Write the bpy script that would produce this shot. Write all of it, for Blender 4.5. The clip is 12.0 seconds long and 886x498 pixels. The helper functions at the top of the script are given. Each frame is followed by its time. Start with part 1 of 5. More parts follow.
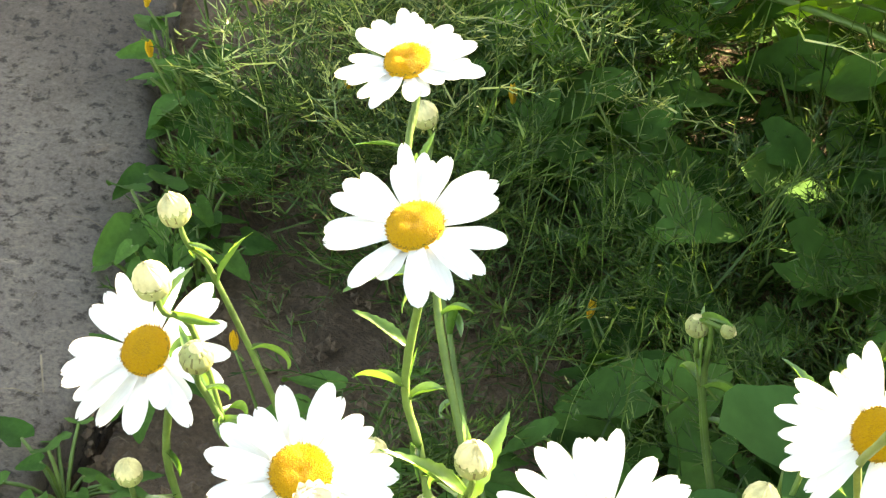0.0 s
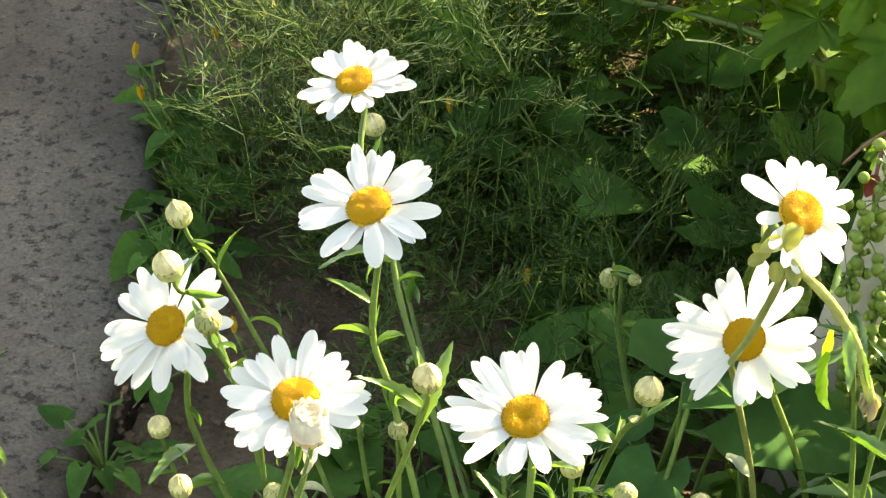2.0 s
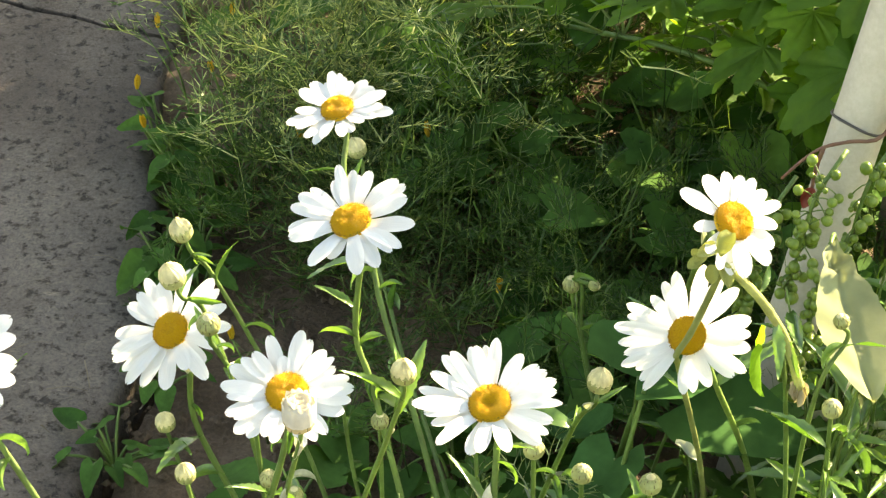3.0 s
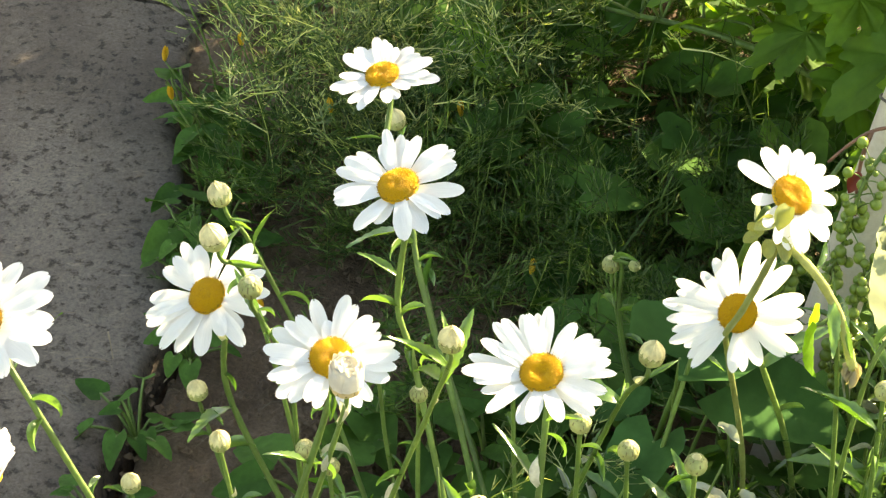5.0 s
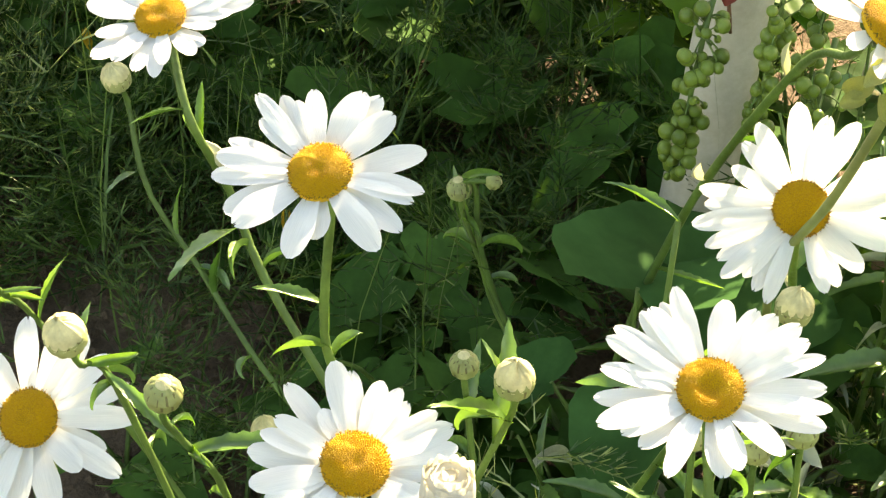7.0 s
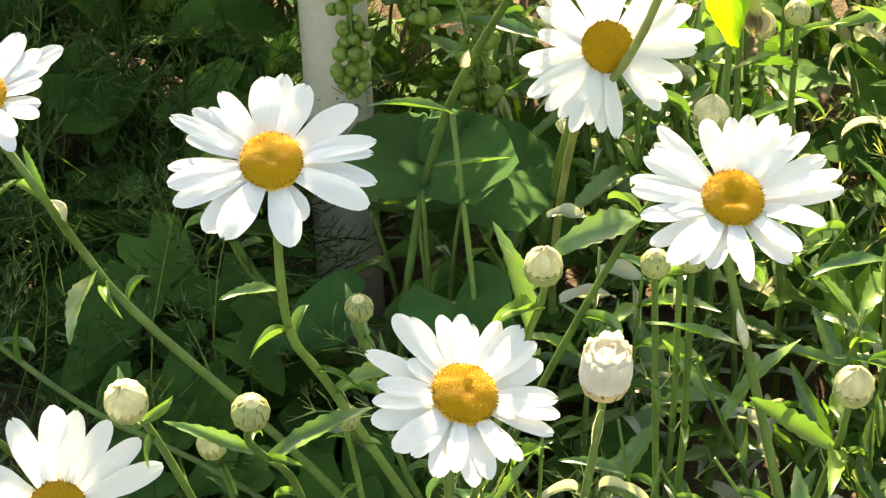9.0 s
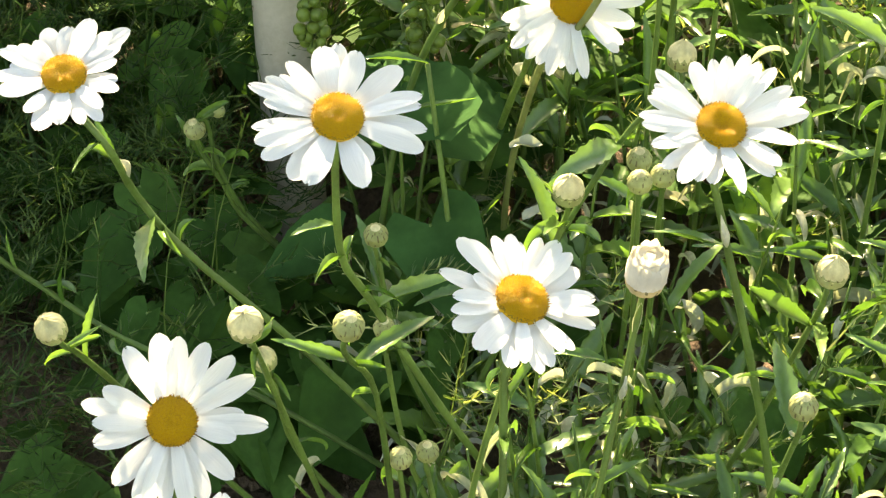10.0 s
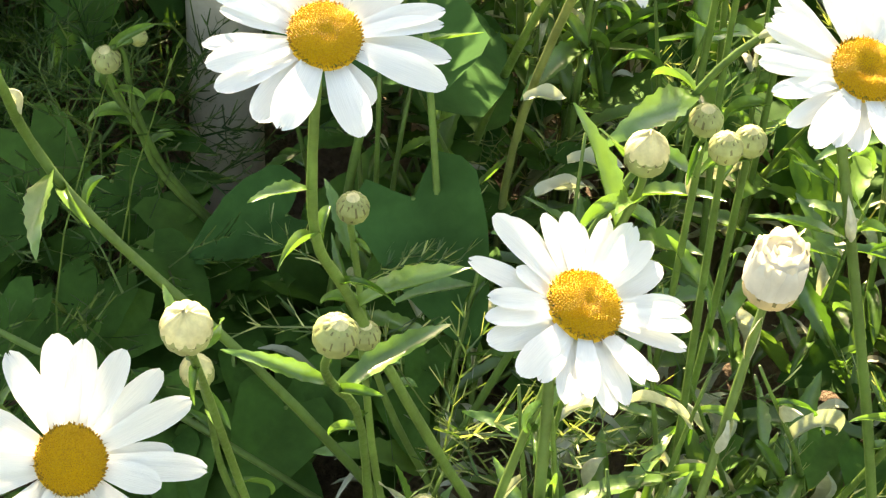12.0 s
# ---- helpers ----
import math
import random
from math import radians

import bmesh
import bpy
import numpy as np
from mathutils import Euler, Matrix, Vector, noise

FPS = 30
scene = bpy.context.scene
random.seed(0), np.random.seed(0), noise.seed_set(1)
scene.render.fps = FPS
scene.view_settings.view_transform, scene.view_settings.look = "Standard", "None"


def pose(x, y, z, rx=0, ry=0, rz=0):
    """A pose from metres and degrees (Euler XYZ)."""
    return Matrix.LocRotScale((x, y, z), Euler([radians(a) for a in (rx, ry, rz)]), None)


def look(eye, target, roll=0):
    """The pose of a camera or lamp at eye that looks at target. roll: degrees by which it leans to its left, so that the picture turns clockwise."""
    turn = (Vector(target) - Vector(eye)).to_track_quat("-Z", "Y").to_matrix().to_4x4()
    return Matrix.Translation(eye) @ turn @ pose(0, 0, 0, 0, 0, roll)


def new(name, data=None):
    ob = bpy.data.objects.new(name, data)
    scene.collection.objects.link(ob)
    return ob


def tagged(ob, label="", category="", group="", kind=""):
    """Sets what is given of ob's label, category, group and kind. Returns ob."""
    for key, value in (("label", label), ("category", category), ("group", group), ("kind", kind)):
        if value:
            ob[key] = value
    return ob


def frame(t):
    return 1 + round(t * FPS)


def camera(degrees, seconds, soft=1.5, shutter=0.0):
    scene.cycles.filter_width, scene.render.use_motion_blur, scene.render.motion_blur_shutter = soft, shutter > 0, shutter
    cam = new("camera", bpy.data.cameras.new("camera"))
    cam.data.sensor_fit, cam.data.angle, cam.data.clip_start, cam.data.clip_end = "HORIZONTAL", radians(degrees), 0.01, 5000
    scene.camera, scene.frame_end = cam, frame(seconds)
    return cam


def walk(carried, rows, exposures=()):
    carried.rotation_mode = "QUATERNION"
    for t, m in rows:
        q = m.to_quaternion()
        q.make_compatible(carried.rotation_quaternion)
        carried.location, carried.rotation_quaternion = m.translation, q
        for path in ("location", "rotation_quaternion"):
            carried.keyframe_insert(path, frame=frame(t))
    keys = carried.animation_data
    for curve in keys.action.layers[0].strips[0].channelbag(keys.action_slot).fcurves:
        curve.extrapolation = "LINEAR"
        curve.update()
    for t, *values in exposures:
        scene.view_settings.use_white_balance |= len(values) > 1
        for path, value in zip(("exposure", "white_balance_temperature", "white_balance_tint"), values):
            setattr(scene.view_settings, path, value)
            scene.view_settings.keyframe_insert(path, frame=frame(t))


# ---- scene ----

# camera and its walk: eye in metres, turn in degrees
cam = camera(19.77, 12.0, soft=1.3)
PATH = [
    (0, (0.0364, -0.6170, 0.9277), (49.701, -3.432, 2.493)),
    (0.5, (0.0455, -0.6727, 0.9439), (49.862, -2.365, 2.039)),
    (1, (0.0631, -0.7365, 0.9806), (49.855, -0.716, 1.392)),
    (1.5, (0.0596, -0.7845, 1.0337), (50.114, 0.129, -0.620)),
    (2, (0.0506, -0.8380, 1.0767), (50.568, -0.055, -0.869)),
    (2.5, (0.0519, -0.9059, 1.1206), (51.076, 0.107, -1.516)),
    (2.7, (0.0598, -0.9248, 1.1366), (51.103, 0.406, -1.389)),
    (4.3, (0.0424, -1.0648, 1.2508), (51.008, 0.177, -1.255)),
    (4.5, (0.0281, -1.0362, 1.2208), (51.081, -0.558, -1.237)),
    (5, (0.0250, -0.9479, 1.1245), (51.470, -1.091, -0.755)),
    (5.5, (0.0235, -0.8587, 1.0471), (51.643, -0.992, -1.856)),
    (6, (-0.0073, -0.7570, 0.9889), (51.370, -0.278, -5.780)),
    (6.5, (-0.1022, -0.6229, 0.9247), (49.351, -1.075, -13.445)),
    (7, (-0.2153, -0.5022, 0.8830), (47.943, -0.292, -25.718)),
    (7.2, (-0.2500, -0.4947, 0.8894), (47.575, 0.595, -29.928)),
    (8.8, (-0.4223, -0.3599, 0.8793), (47.568, 3.112, -52.683)),
    (9, (-0.4662, -0.3343, 0.9043), (46.747, 2.334, -56.233)),
    (9.5, (-0.5724, -0.3007, 0.9564), (45.839, 1.182, -62.460)),
    (10, (-0.6386, -0.2859, 1.0356), (44.686, 0.190, -63.646)),
    (10.5, (-0.7104, -0.3097, 1.0958), (45.377, 0.036, -63.474)),
    (11, (-0.7240, -0.3080, 1.1227), (44.735, -0.472, -63.261)),
    (11.5, (-0.5846, -0.2194, 0.9613), (44.474, -1.465, -63.465)),
    (12, (-0.4650, -0.1505, 0.8137), (44.398, -3.373, -64.113)),
]
walk(cam, [(t, pose(*eye, *turn)) for t, eye, turn in PATH], [(0, 3.42, 9800, 10), (0.9, 2.88, 9800, 10), (2.5, 2.80, 9800, 10), (4.5, 2.80, 9800, 10), (9, 2.62, 9800, 10), (12, 2.86, 9800, 10)])

# ---------------------------------------------------------------- light
SUN_TO = Vector((0.72, 0.56, 0.43)).normalized()
world = bpy.data.worlds.new("sky")
scene.world = world
world.use_nodes = True
wn = world.node_tree.nodes
sky = wn.new("ShaderNodeTexSky")
sky.sky_type = "NISHITA"
sky.sun_disc = False
sky.sun_elevation = math.asin(SUN_TO.z)
sky.sun_rotation = math.atan2(SUN_TO.x, SUN_TO.y)
wn["Background"].inputs["Strength"].default_value = 0.112
world.node_tree.links.new(sky.outputs[0], wn["Background"].inputs["Color"])
sun_data = bpy.data.lights.new("sun", "SUN")
sun_data.energy, sun_data.angle, sun_data.color = 4.7, radians(0.6), (1.0, 0.94, 0.82)
sun = new("sun", sun_data)
sun.matrix_world = look(tuple(SUN_TO * 20), (0, 0, 0))


# ---------------------------------------------------------------- materials
def material(name):
    m = bpy.data.materials.new(name)
    m.use_nodes = True
    m.node_tree.nodes.clear()
    return m, m.node_tree.nodes, m.node_tree.links


def noise_node(nodes, links, scale, detail=4.0, rough=0.55, coords=None):
    n = nodes.new("ShaderNodeTexNoise")
    n.inputs["Scale"].default_value, n.inputs["Detail"].default_value, n.inputs["Roughness"].default_value = scale, detail, rough
    if coords:
        links.new(coords, n.inputs["Vector"])
    return n


def ramp_node(nodes, links, fac, stops):
    r = nodes.new("ShaderNodeValToRGB")
    while len(r.color_ramp.elements) < len(stops):
        r.color_ramp.elements.new(0.5)
    for e, (p, c) in zip(r.color_ramp.elements, stops):
        e.position, e.color = p, (*c, 1.0)
    links.new(fac, r.inputs[0])
    return r


def mix_node(nodes, links, fac, a, b, blend="MIX"):
    n = nodes.new("ShaderNodeMix")
    n.data_type, n.blend_type = "RGBA", blend
    if isinstance(fac, float):
        n.inputs[0].default_value = fac
    else:
        links.new(fac, n.inputs[0])
    for socket, v in ((n.inputs[6], a), (n.inputs[7], b)):
        if isinstance(v, tuple):
            socket.default_value = (*v, 1.0)
        else:
            links.new(v, socket)
    return n.outputs[2]


def bump_node(nodes, links, height, strength, distance):
    b = nodes.new("ShaderNodeBump")
    b.inputs["Strength"].default_value, b.inputs["Distance"].default_value = strength, distance
    links.new(height, b.inputs["Height"])
    return b.outputs[0]


def leafy(name, dark, light, thin=0.45, rough=0.5, scale=120.0, bump=0.3, pale=None, skew=1.0, gloss=0.4):
    """A thin plant surface: gloss on top, light shining through; varies by piece, by patch and by fine grain."""
    m, nodes, links = material(name)
    geo, info = nodes.new("ShaderNodeNewGeometry"), nodes.new("ShaderNodeObjectInfo")
    tex = nodes.new("ShaderNodeTexCoord")
    fine = noise_node(nodes, links, scale, coords=tex.outputs["Object"])
    broad = noise_node(nodes, links, scale / 6, 2.0, coords=tex.outputs["Object"])
    add = nodes.new("ShaderNodeMath")
    add.operation = "ADD"
    links.new(geo.outputs["Random Per Island"], add.inputs[0])
    links.new(info.outputs["Random"], add.inputs[1])
    wrap = nodes.new("ShaderNodeMath")
    wrap.operation = "FRACT"
    links.new(add.outputs[0], wrap.inputs[0])
    lean = nodes.new("ShaderNodeMath")
    lean.operation, lean.inputs[1].default_value = "POWER", skew
    links.new(wrap.outputs[0], lean.inputs[0])
    base = mix_node(nodes, links, lean.outputs[0], dark, light)
    spots = ramp_node(nodes, links, broad.outputs[0], ((0.35, (0.72, 0.72, 0.72)), (0.65, (1.1, 1.1, 1.1))))
    base = mix_node(nodes, links, 1.0, base, spots.outputs[0], "MULTIPLY")
    grain = ramp_node(nodes, links, fine.outputs[0], ((0.3, (0.85, 0.85, 0.85)), (0.7, (1.08, 1.08, 1.08))))
    base = mix_node(nodes, links, 1.0, base, grain.outputs[0], "MULTIPLY")
    p = nodes.new("ShaderNodeBsdfPrincipled")
    p.inputs["Roughness"].default_value = rough
    p.inputs["Specular IOR Level"].default_value = gloss
    links.new(base, p.inputs["Base Color"])
    links.new(bump_node(nodes, links, fine.outputs[0], bump, 0.0008), p.inputs["Normal"])
    out = nodes.new("ShaderNodeOutputMaterial")
    if thin > 0:
        tr = nodes.new("ShaderNodeBsdfTranslucent")
        through_colour = mix_node(nodes, links, 1.0, base, pale or (1.5, 1.45, 0.6), "MULTIPLY")
        links.new(through_colour, tr.inputs["Color"])
        mx = nodes.new("ShaderNodeMixShader")
        mx.inputs[0].default_value = thin
        links.new(p.outputs[0], mx.inputs[1])
        links.new(tr.outputs[0], mx.inputs[2])
        links.new(mx.outputs[0], out.inputs[0])
    else:
        links.new(p.outputs[0], out.inputs[0])
    return m


def surface(name, stops, scale, rough, bump=0.5, depth=0.003, fine_scale=None, fine_mix=0.5):
    """An opaque rough surface from two noises."""
    m, nodes, links = material(name)
    tex = nodes.new("ShaderNodeTexCoord")
    a = noise_node(nodes, links, scale, 6.0, 0.6, tex.outputs["Object"])
    b = noise_node(nodes, links, fine_scale or scale * 9, 5.0, 0.65, tex.outputs["Object"])
    f = nodes.new("ShaderNodeMix")
    f.inputs[0].default_value = fine_mix
    links.new(a.outputs[0], f.inputs[2])
    links.new(b.outputs[0], f.inputs[3])
    r = ramp_node(nodes, links, f.outputs[0], stops)
    p = nodes.new("ShaderNodeBsdfPrincipled")
    p.inputs["Roughness"].default_value = rough
    links.new(r.outputs[0], p.inputs["Base Color"])
    links.new(bump_node(nodes, links, f.outputs[0], bump, depth), p.inputs["Normal"])
    out = nodes.new("ShaderNodeOutputMaterial")
    links.new(p.outputs[0], out.inputs[0])
    return m


def petal_material():
    """White, faintly creamy petal: fine lengthwise streaks, light shining through."""
    m, nodes, links = material("petal_white")
    tex, info = nodes.new("ShaderNodeTexCoord"), nodes.new("ShaderNodeObjectInfo")
    stretch = nodes.new("ShaderNodeMapping")
    stretch.inputs["Scale"].default_value = (1.5, 26.0, 1.0)
    links.new(tex.outputs["Object"], stretch.inputs[0])
    streak = noise_node(nodes, links, 1.6, 3.0, coords=stretch.outputs[0])
    base = mix_node(nodes, links, info.outputs["Random"], (0.84, 0.85, 0.84), (0.88, 0.89, 0.89))
    shade = ramp_node(nodes, links, streak.outputs[0], ((0.3, (0.88, 0.89, 0.90)), (0.65, (1.0, 1.0, 1.0))))
    base = mix_node(nodes, links, 1.0, base, shade.outputs[0], "MULTIPLY")
    p, tr, mx, out = (nodes.new("ShaderNode" + n) for n in ("BsdfPrincipled", "BsdfTranslucent", "MixShader", "OutputMaterial"))
    p.inputs["Roughness"].default_value = 0.6
    p.inputs["Specular IOR Level"].default_value = 0.3
    links.new(base, p.inputs["Base Color"])
    links.new(bump_node(nodes, links, streak.outputs[0], 0.35, 0.0006), p.inputs["Normal"])
    links.new(mix_node(nodes, links, 1.0, base, (1.0, 0.99, 0.93), "MULTIPLY"), tr.inputs["Color"])
    mx.inputs[0].default_value = 0.45
    links.new(p.outputs[0], mx.inputs[1])
    links.new(tr.outputs[0], mx.inputs[2])
    links.new(mx.outputs[0], out.inputs[0])
    return m


PETAL = petal_material()
DISC = surface("disc_yellow", ((0.32, (0.58, 0.26, 0.004)), (0.5, (0.80, 0.45, 0.007)), (0.68, (0.90, 0.60, 0.016))), 12.0, 0.6, 0.6, 0.02, 40.0)
DISC_RIM = surface("disc_rim", ((0.32, (0.30, 0.13, 0.004)), (0.5, (0.50, 0.25, 0.006)), (0.68, (0.70, 0.42, 0.012))), 12.0, 0.6, 0.6, 0.02, 40.0)
DISC_MID = surface("disc_middle", ((0.32, (0.50, 0.22, 0.004)), (0.5, (0.66, 0.34, 0.006)), (0.68, (0.78, 0.46, 0.010))), 12.0, 0.6, 0.6, 0.02, 40.0)
DISC_TIP = surface("disc_dry_tip", ((0.32, (0.07, 0.03, 0.006)), (0.68, (0.22, 0.11, 0.02))), 30.0, 0.7, 0.3, 0.01)
STEM = leafy("stem_green", (0.07, 0.135, 0.026), (0.125, 0.205, 0.045), 0.12, 0.5, 260.0, 1.0)
LEAF = leafy("daisy_leaf", (0.058, 0.145, 0.026), (0.15, 0.27, 0.07), 0.34, 0.27, 9.0, 0.6, (1.3, 1.35, 0.65), gloss=0.75)
CURLED = leafy("curled_leaf", (0.34, 0.38, 0.26), (0.62, 0.62, 0.50), 0.3, 0.30, 14.0, 0.6, (1.2, 1.2, 0.8), gloss=0.7)
BUD = leafy("bud_scale", (0.27, 0.30, 0.11), (0.37, 0.39, 0.16), 0.15, 0.6, 3.0, 0.3)
BUD_TAN = leafy("bud_base", (0.46, 0.36, 0.17), (0.56, 0.46, 0.26), 0.2, 0.6, 3.0, 0.3)
BUD_EDGE = leafy("bud_scale_edge", (0.13, 0.12, 0.04), (0.18, 0.16, 0.06), 0.1, 0.6, 3.0, 0.3)
BUD_TIP = leafy("bud_tip", (0.64, 0.59, 0.29), (0.74, 0.69, 0.40), 0.25, 0.55, 4.0, 0.4, (1.0, 0.96, 0.7))
BUD_OPEN = leafy("bud_open", (0.72, 0.68, 0.55), (0.78, 0.75, 0.64), 0.3, 0.55, 1.2, 0.1, (1.0, 0.98, 0.85))
# sun glints kept in the colour: a few strands far paler than the rest
FEATHER_LIT = leafy("feathery_sunlit_green", (0.045, 0.110, 0.026), (0.58, 0.62, 0.26), 0.35, 0.35, 90.0, 0.2, (1.4, 1.4, 0.6), skew=2.6, gloss=0.5)
# shaded copy of the feathery green, the shade put into a darker colour
FEATHER_SHADED = leafy("feathery_shaded_green", (0.022, 0.060, 0.012), (0.13, 0.20, 0.058), 0.3, 0.4, 90.0, 0.2, (1.3, 1.3, 0.6), skew=2.3, gloss=0.2)
BROAD = leafy("broad_green", (0.028, 0.084, 0.016), (0.068, 0.160, 0.032), 0.30, 0.75, 9.0, 0.5, gloss=0.12)
BROAD_FRESH = leafy("fresh_broad_green", (0.052, 0.135, 0.027), (0.120, 0.25, 0.052), 0.36, 0.7, 9.0, 0.5, gloss=0.15)
DOCK = leafy("smooth_dark_green", (0.026, 0.078, 0.022), (0.036, 0.098, 0.028), 0.15, 0.85, 9.0, 0.3, gloss=0.04)
VINE = leafy("vine_green", (0.065, 0.160, 0.024), (0.150, 0.295, 0.042), 0.6, 0.6, 9.0, 0.5, gloss=0.25)
LIME = leafy("lime_leaf", (0.14, 0.30, 0.03), (0.17, 0.34, 0.04), 0.6, 0.5, 9.0, 0.4)
POPPY = leafy("poppy_yellow", (0.62, 0.40, 0.03), (0.74, 0.50, 0.04), 0.4, 0.5, 200.0, 0.2, (1.0, 0.8, 0.3))
GRAPE = leafy("grape_green", (0.115, 0.185, 0.028), (0.205, 0.30, 0.055), 0.25, 0.3, 200.0, 0.1)
LITTER = leafy("dead_straw", (0.10, 0.075, 0.05), (0.20, 0.155, 0.10), 0.1, 0.7, 150.0, 0.5)
PALE_STEM = leafy("pale_stem", (0.17, 0.20, 0.06), (0.25, 0.28, 0.10), 0.15, 0.55, 260.0, 0.8)
DRY = leafy("dry_stalk", (0.28, 0.235, 0.14), (0.38, 0.33, 0.22), 0.15, 0.6, 150.0, 0.5)
BARK = surface("vine_bark", ((0.3, (0.07, 0.045, 0.03)), (0.7, (0.2, 0.14, 0.09))), 60.0, 0.9, 1.0, 0.003)
SOIL = surface("soil", ((0.3, (0.038, 0.024, 0.014)), (0.5, (0.122, 0.079, 0.047)), (0.72, (0.215, 0.147, 0.092))), 14.0, 0.95, 1.0, 0.008, 300.0)
def concrete_material():
    """Weathered concrete: broad stains, sandy grain, dark pits and a few pale scratches."""
    m, nodes, links = material("old_concrete")
    tex = nodes.new("ShaderNodeTexCoord")
    stains = noise_node(nodes, links, 7.0, 5.0, 0.6, tex.outputs["Object"])
    sand = noise_node(nodes, links, 330.0, 5.0, 0.8, tex.outputs["Object"])
    pits = noise_node(nodes, links, 110.0, 5.0, 0.7, tex.outputs["Object"])
    stretch = nodes.new("ShaderNodeMapping")
    stretch.inputs["Scale"].default_value, stretch.inputs["Rotation"].default_value = (45.0, 140.0, 1.0), (0, 0, 0.35)
    links.new(tex.outputs["Object"], stretch.inputs[0])
    marks = noise_node(nodes, links, 1.0, 4.0, 0.7, stretch.outputs[0])
    base = ramp_node(nodes, links, stains.outputs[0], ((0.30, (0.066, 0.049, 0.037)), (0.5, (0.124, 0.099, 0.078)), (0.70, (0.188, 0.155, 0.125)))).outputs[0]
    grain = ramp_node(nodes, links, sand.outputs[0], ((0.34, (0.62, 0.60, 0.58)), (0.5, (0.99, 0.98, 0.97)), (0.68, (1.32, 1.30, 1.26)))).outputs[0]
    base = mix_node(nodes, links, 1.0, base, grain, "MULTIPLY")
    hole = ramp_node(nodes, links, pits.outputs[0], ((0.37, (0.30, 0.26, 0.23)), (0.46, (1.0, 1.0, 1.0)))).outputs[0]
    base = mix_node(nodes, links, 1.0, base, hole, "MULTIPLY")
    scratch = ramp_node(nodes, links, marks.outputs[0], ((0.30, (0.80, 0.78, 0.76)), (0.42, (1.0, 1.0, 1.0)), (0.60, (1.0, 1.0, 1.0)), (0.72, (1.6, 1.58, 1.52)))).outputs[0]
    base = mix_node(nodes, links, 1.0, base, scratch, "MULTIPLY")
    p, out = nodes.new("ShaderNodeBsdfPrincipled"), nodes.new("ShaderNodeOutputMaterial")
    p.inputs["Roughness"].default_value = 0.92
    links.new(base, p.inputs["Base Color"])
    both = nodes.new("ShaderNodeMath")
    links.new(sand.outputs[0], both.inputs[0])
    links.new(hole, both.inputs[1])
    links.new(bump_node(nodes, links, both.outputs[0], 1.0, 0.003), p.inputs["Normal"])
    links.new(p.outputs[0], out.inputs[0])
    return m


CONCRETE = concrete_material()
PIPE = surface("cream_pipe", ((0.3, (0.36, 0.32, 0.24)), (0.6, (0.47, 0.43, 0.34)), (0.85, (0.52, 0.48, 0.39))), 25.0, 0.45, 0.15, 0.001)
HAIRY = leafy("hairy_stalk", (0.34, 0.38, 0.13), (0.46, 0.49, 0.19), 0.2, 0.7, 300.0, 0.8, gloss=0.1)
PALE = leafy("pale_leaf", (0.25, 0.28, 0.15), (0.31, 0.34, 0.19), 0.25, 0.9, 60.0, 0.5, (1.2, 1.2, 0.7), gloss=0.05)
TENDRIL = leafy("reddish_tendril", (0.13, 0.055, 0.035), (0.20, 0.10, 0.06), 0.1, 0.55, 200.0, 0.5)
RED_LEAF = leafy("red_leaf", (0.16, 0.02, 0.012), (0.22, 0.035, 0.02), 0.3, 0.5, 60.0, 0.4)
WIRE = surface("wire", ((0.3, (0.03, 0.025, 0.02)), (0.7, (0.08, 0.07, 0.06))), 90.0, 0.6, 0.3, 0.0005)


# ---------------------------------------------------------------- mesh helpers
def mesh_of(name, bm, mat, smooth=True):
    me = bpy.data.meshes.new(name)
    bm.to_mesh(me)
    bm.free()
    me.materials.append(mat)
    if smooth:
        me.shade_smooth()
    return me


def part(name, data, parent, label="", m=None):
    """One mesh object under a thing, placed at m in the thing's own space."""
    ob = new(name, data)
    ob.parent = parent
    if m is not None:
        ob.matrix_basis = m
    return tagged(ob, label)


def thing(name, m, label, category, group="", data=None):
    ob = new(name, data)
    ob.matrix_basis = m
    return tagged(ob, label, category, group)


def smooth_path(points, n):
    """n + 1 places along a smooth curve through the given ones."""
    pts = [Vector(p) for p in points]
    pts = [pts[0] * 2 - pts[1]] + pts + [pts[-1] * 2 - pts[-2]]
    out = []
    for k in range(n + 1):
        s = k / n * (len(pts) - 3)
        i = min(int(s), len(pts) - 4)
        t = s - i
        a, b, c, d = pts[i:i + 4]
        out.append(0.5 * ((2 * b) + (c - a) * t + (2 * a - 5 * b + 4 * c - d) * t * t + (3 * b - a - 3 * c + d) * t ** 3))
    return out


def tube(bm, pts, radii, sides=7):
    rings = []
    for i, p in enumerate(pts):
        d = (pts[min(i + 1, len(pts) - 1)] - pts[max(i - 1, 0)]).normalized()
        side = d.cross(Vector((0.3, 0.9, 0.1))).normalized()
        up = side.cross(d)
        rings.append([bm.verts.new(p + (side * math.cos(a) + up * math.sin(a)) * radii[i]) for a in (2 * math.pi * k / sides for k in range(sides))])
    for a, b in zip(rings, rings[1:]):
        for k in range(sides):
            bm.faces.new((a[k], a[(k + 1) % sides], b[(k + 1) % sides], b[k]))
    bm.faces.new(rings[0][::-1])
    bm.faces.new(rings[-1])
    return bm


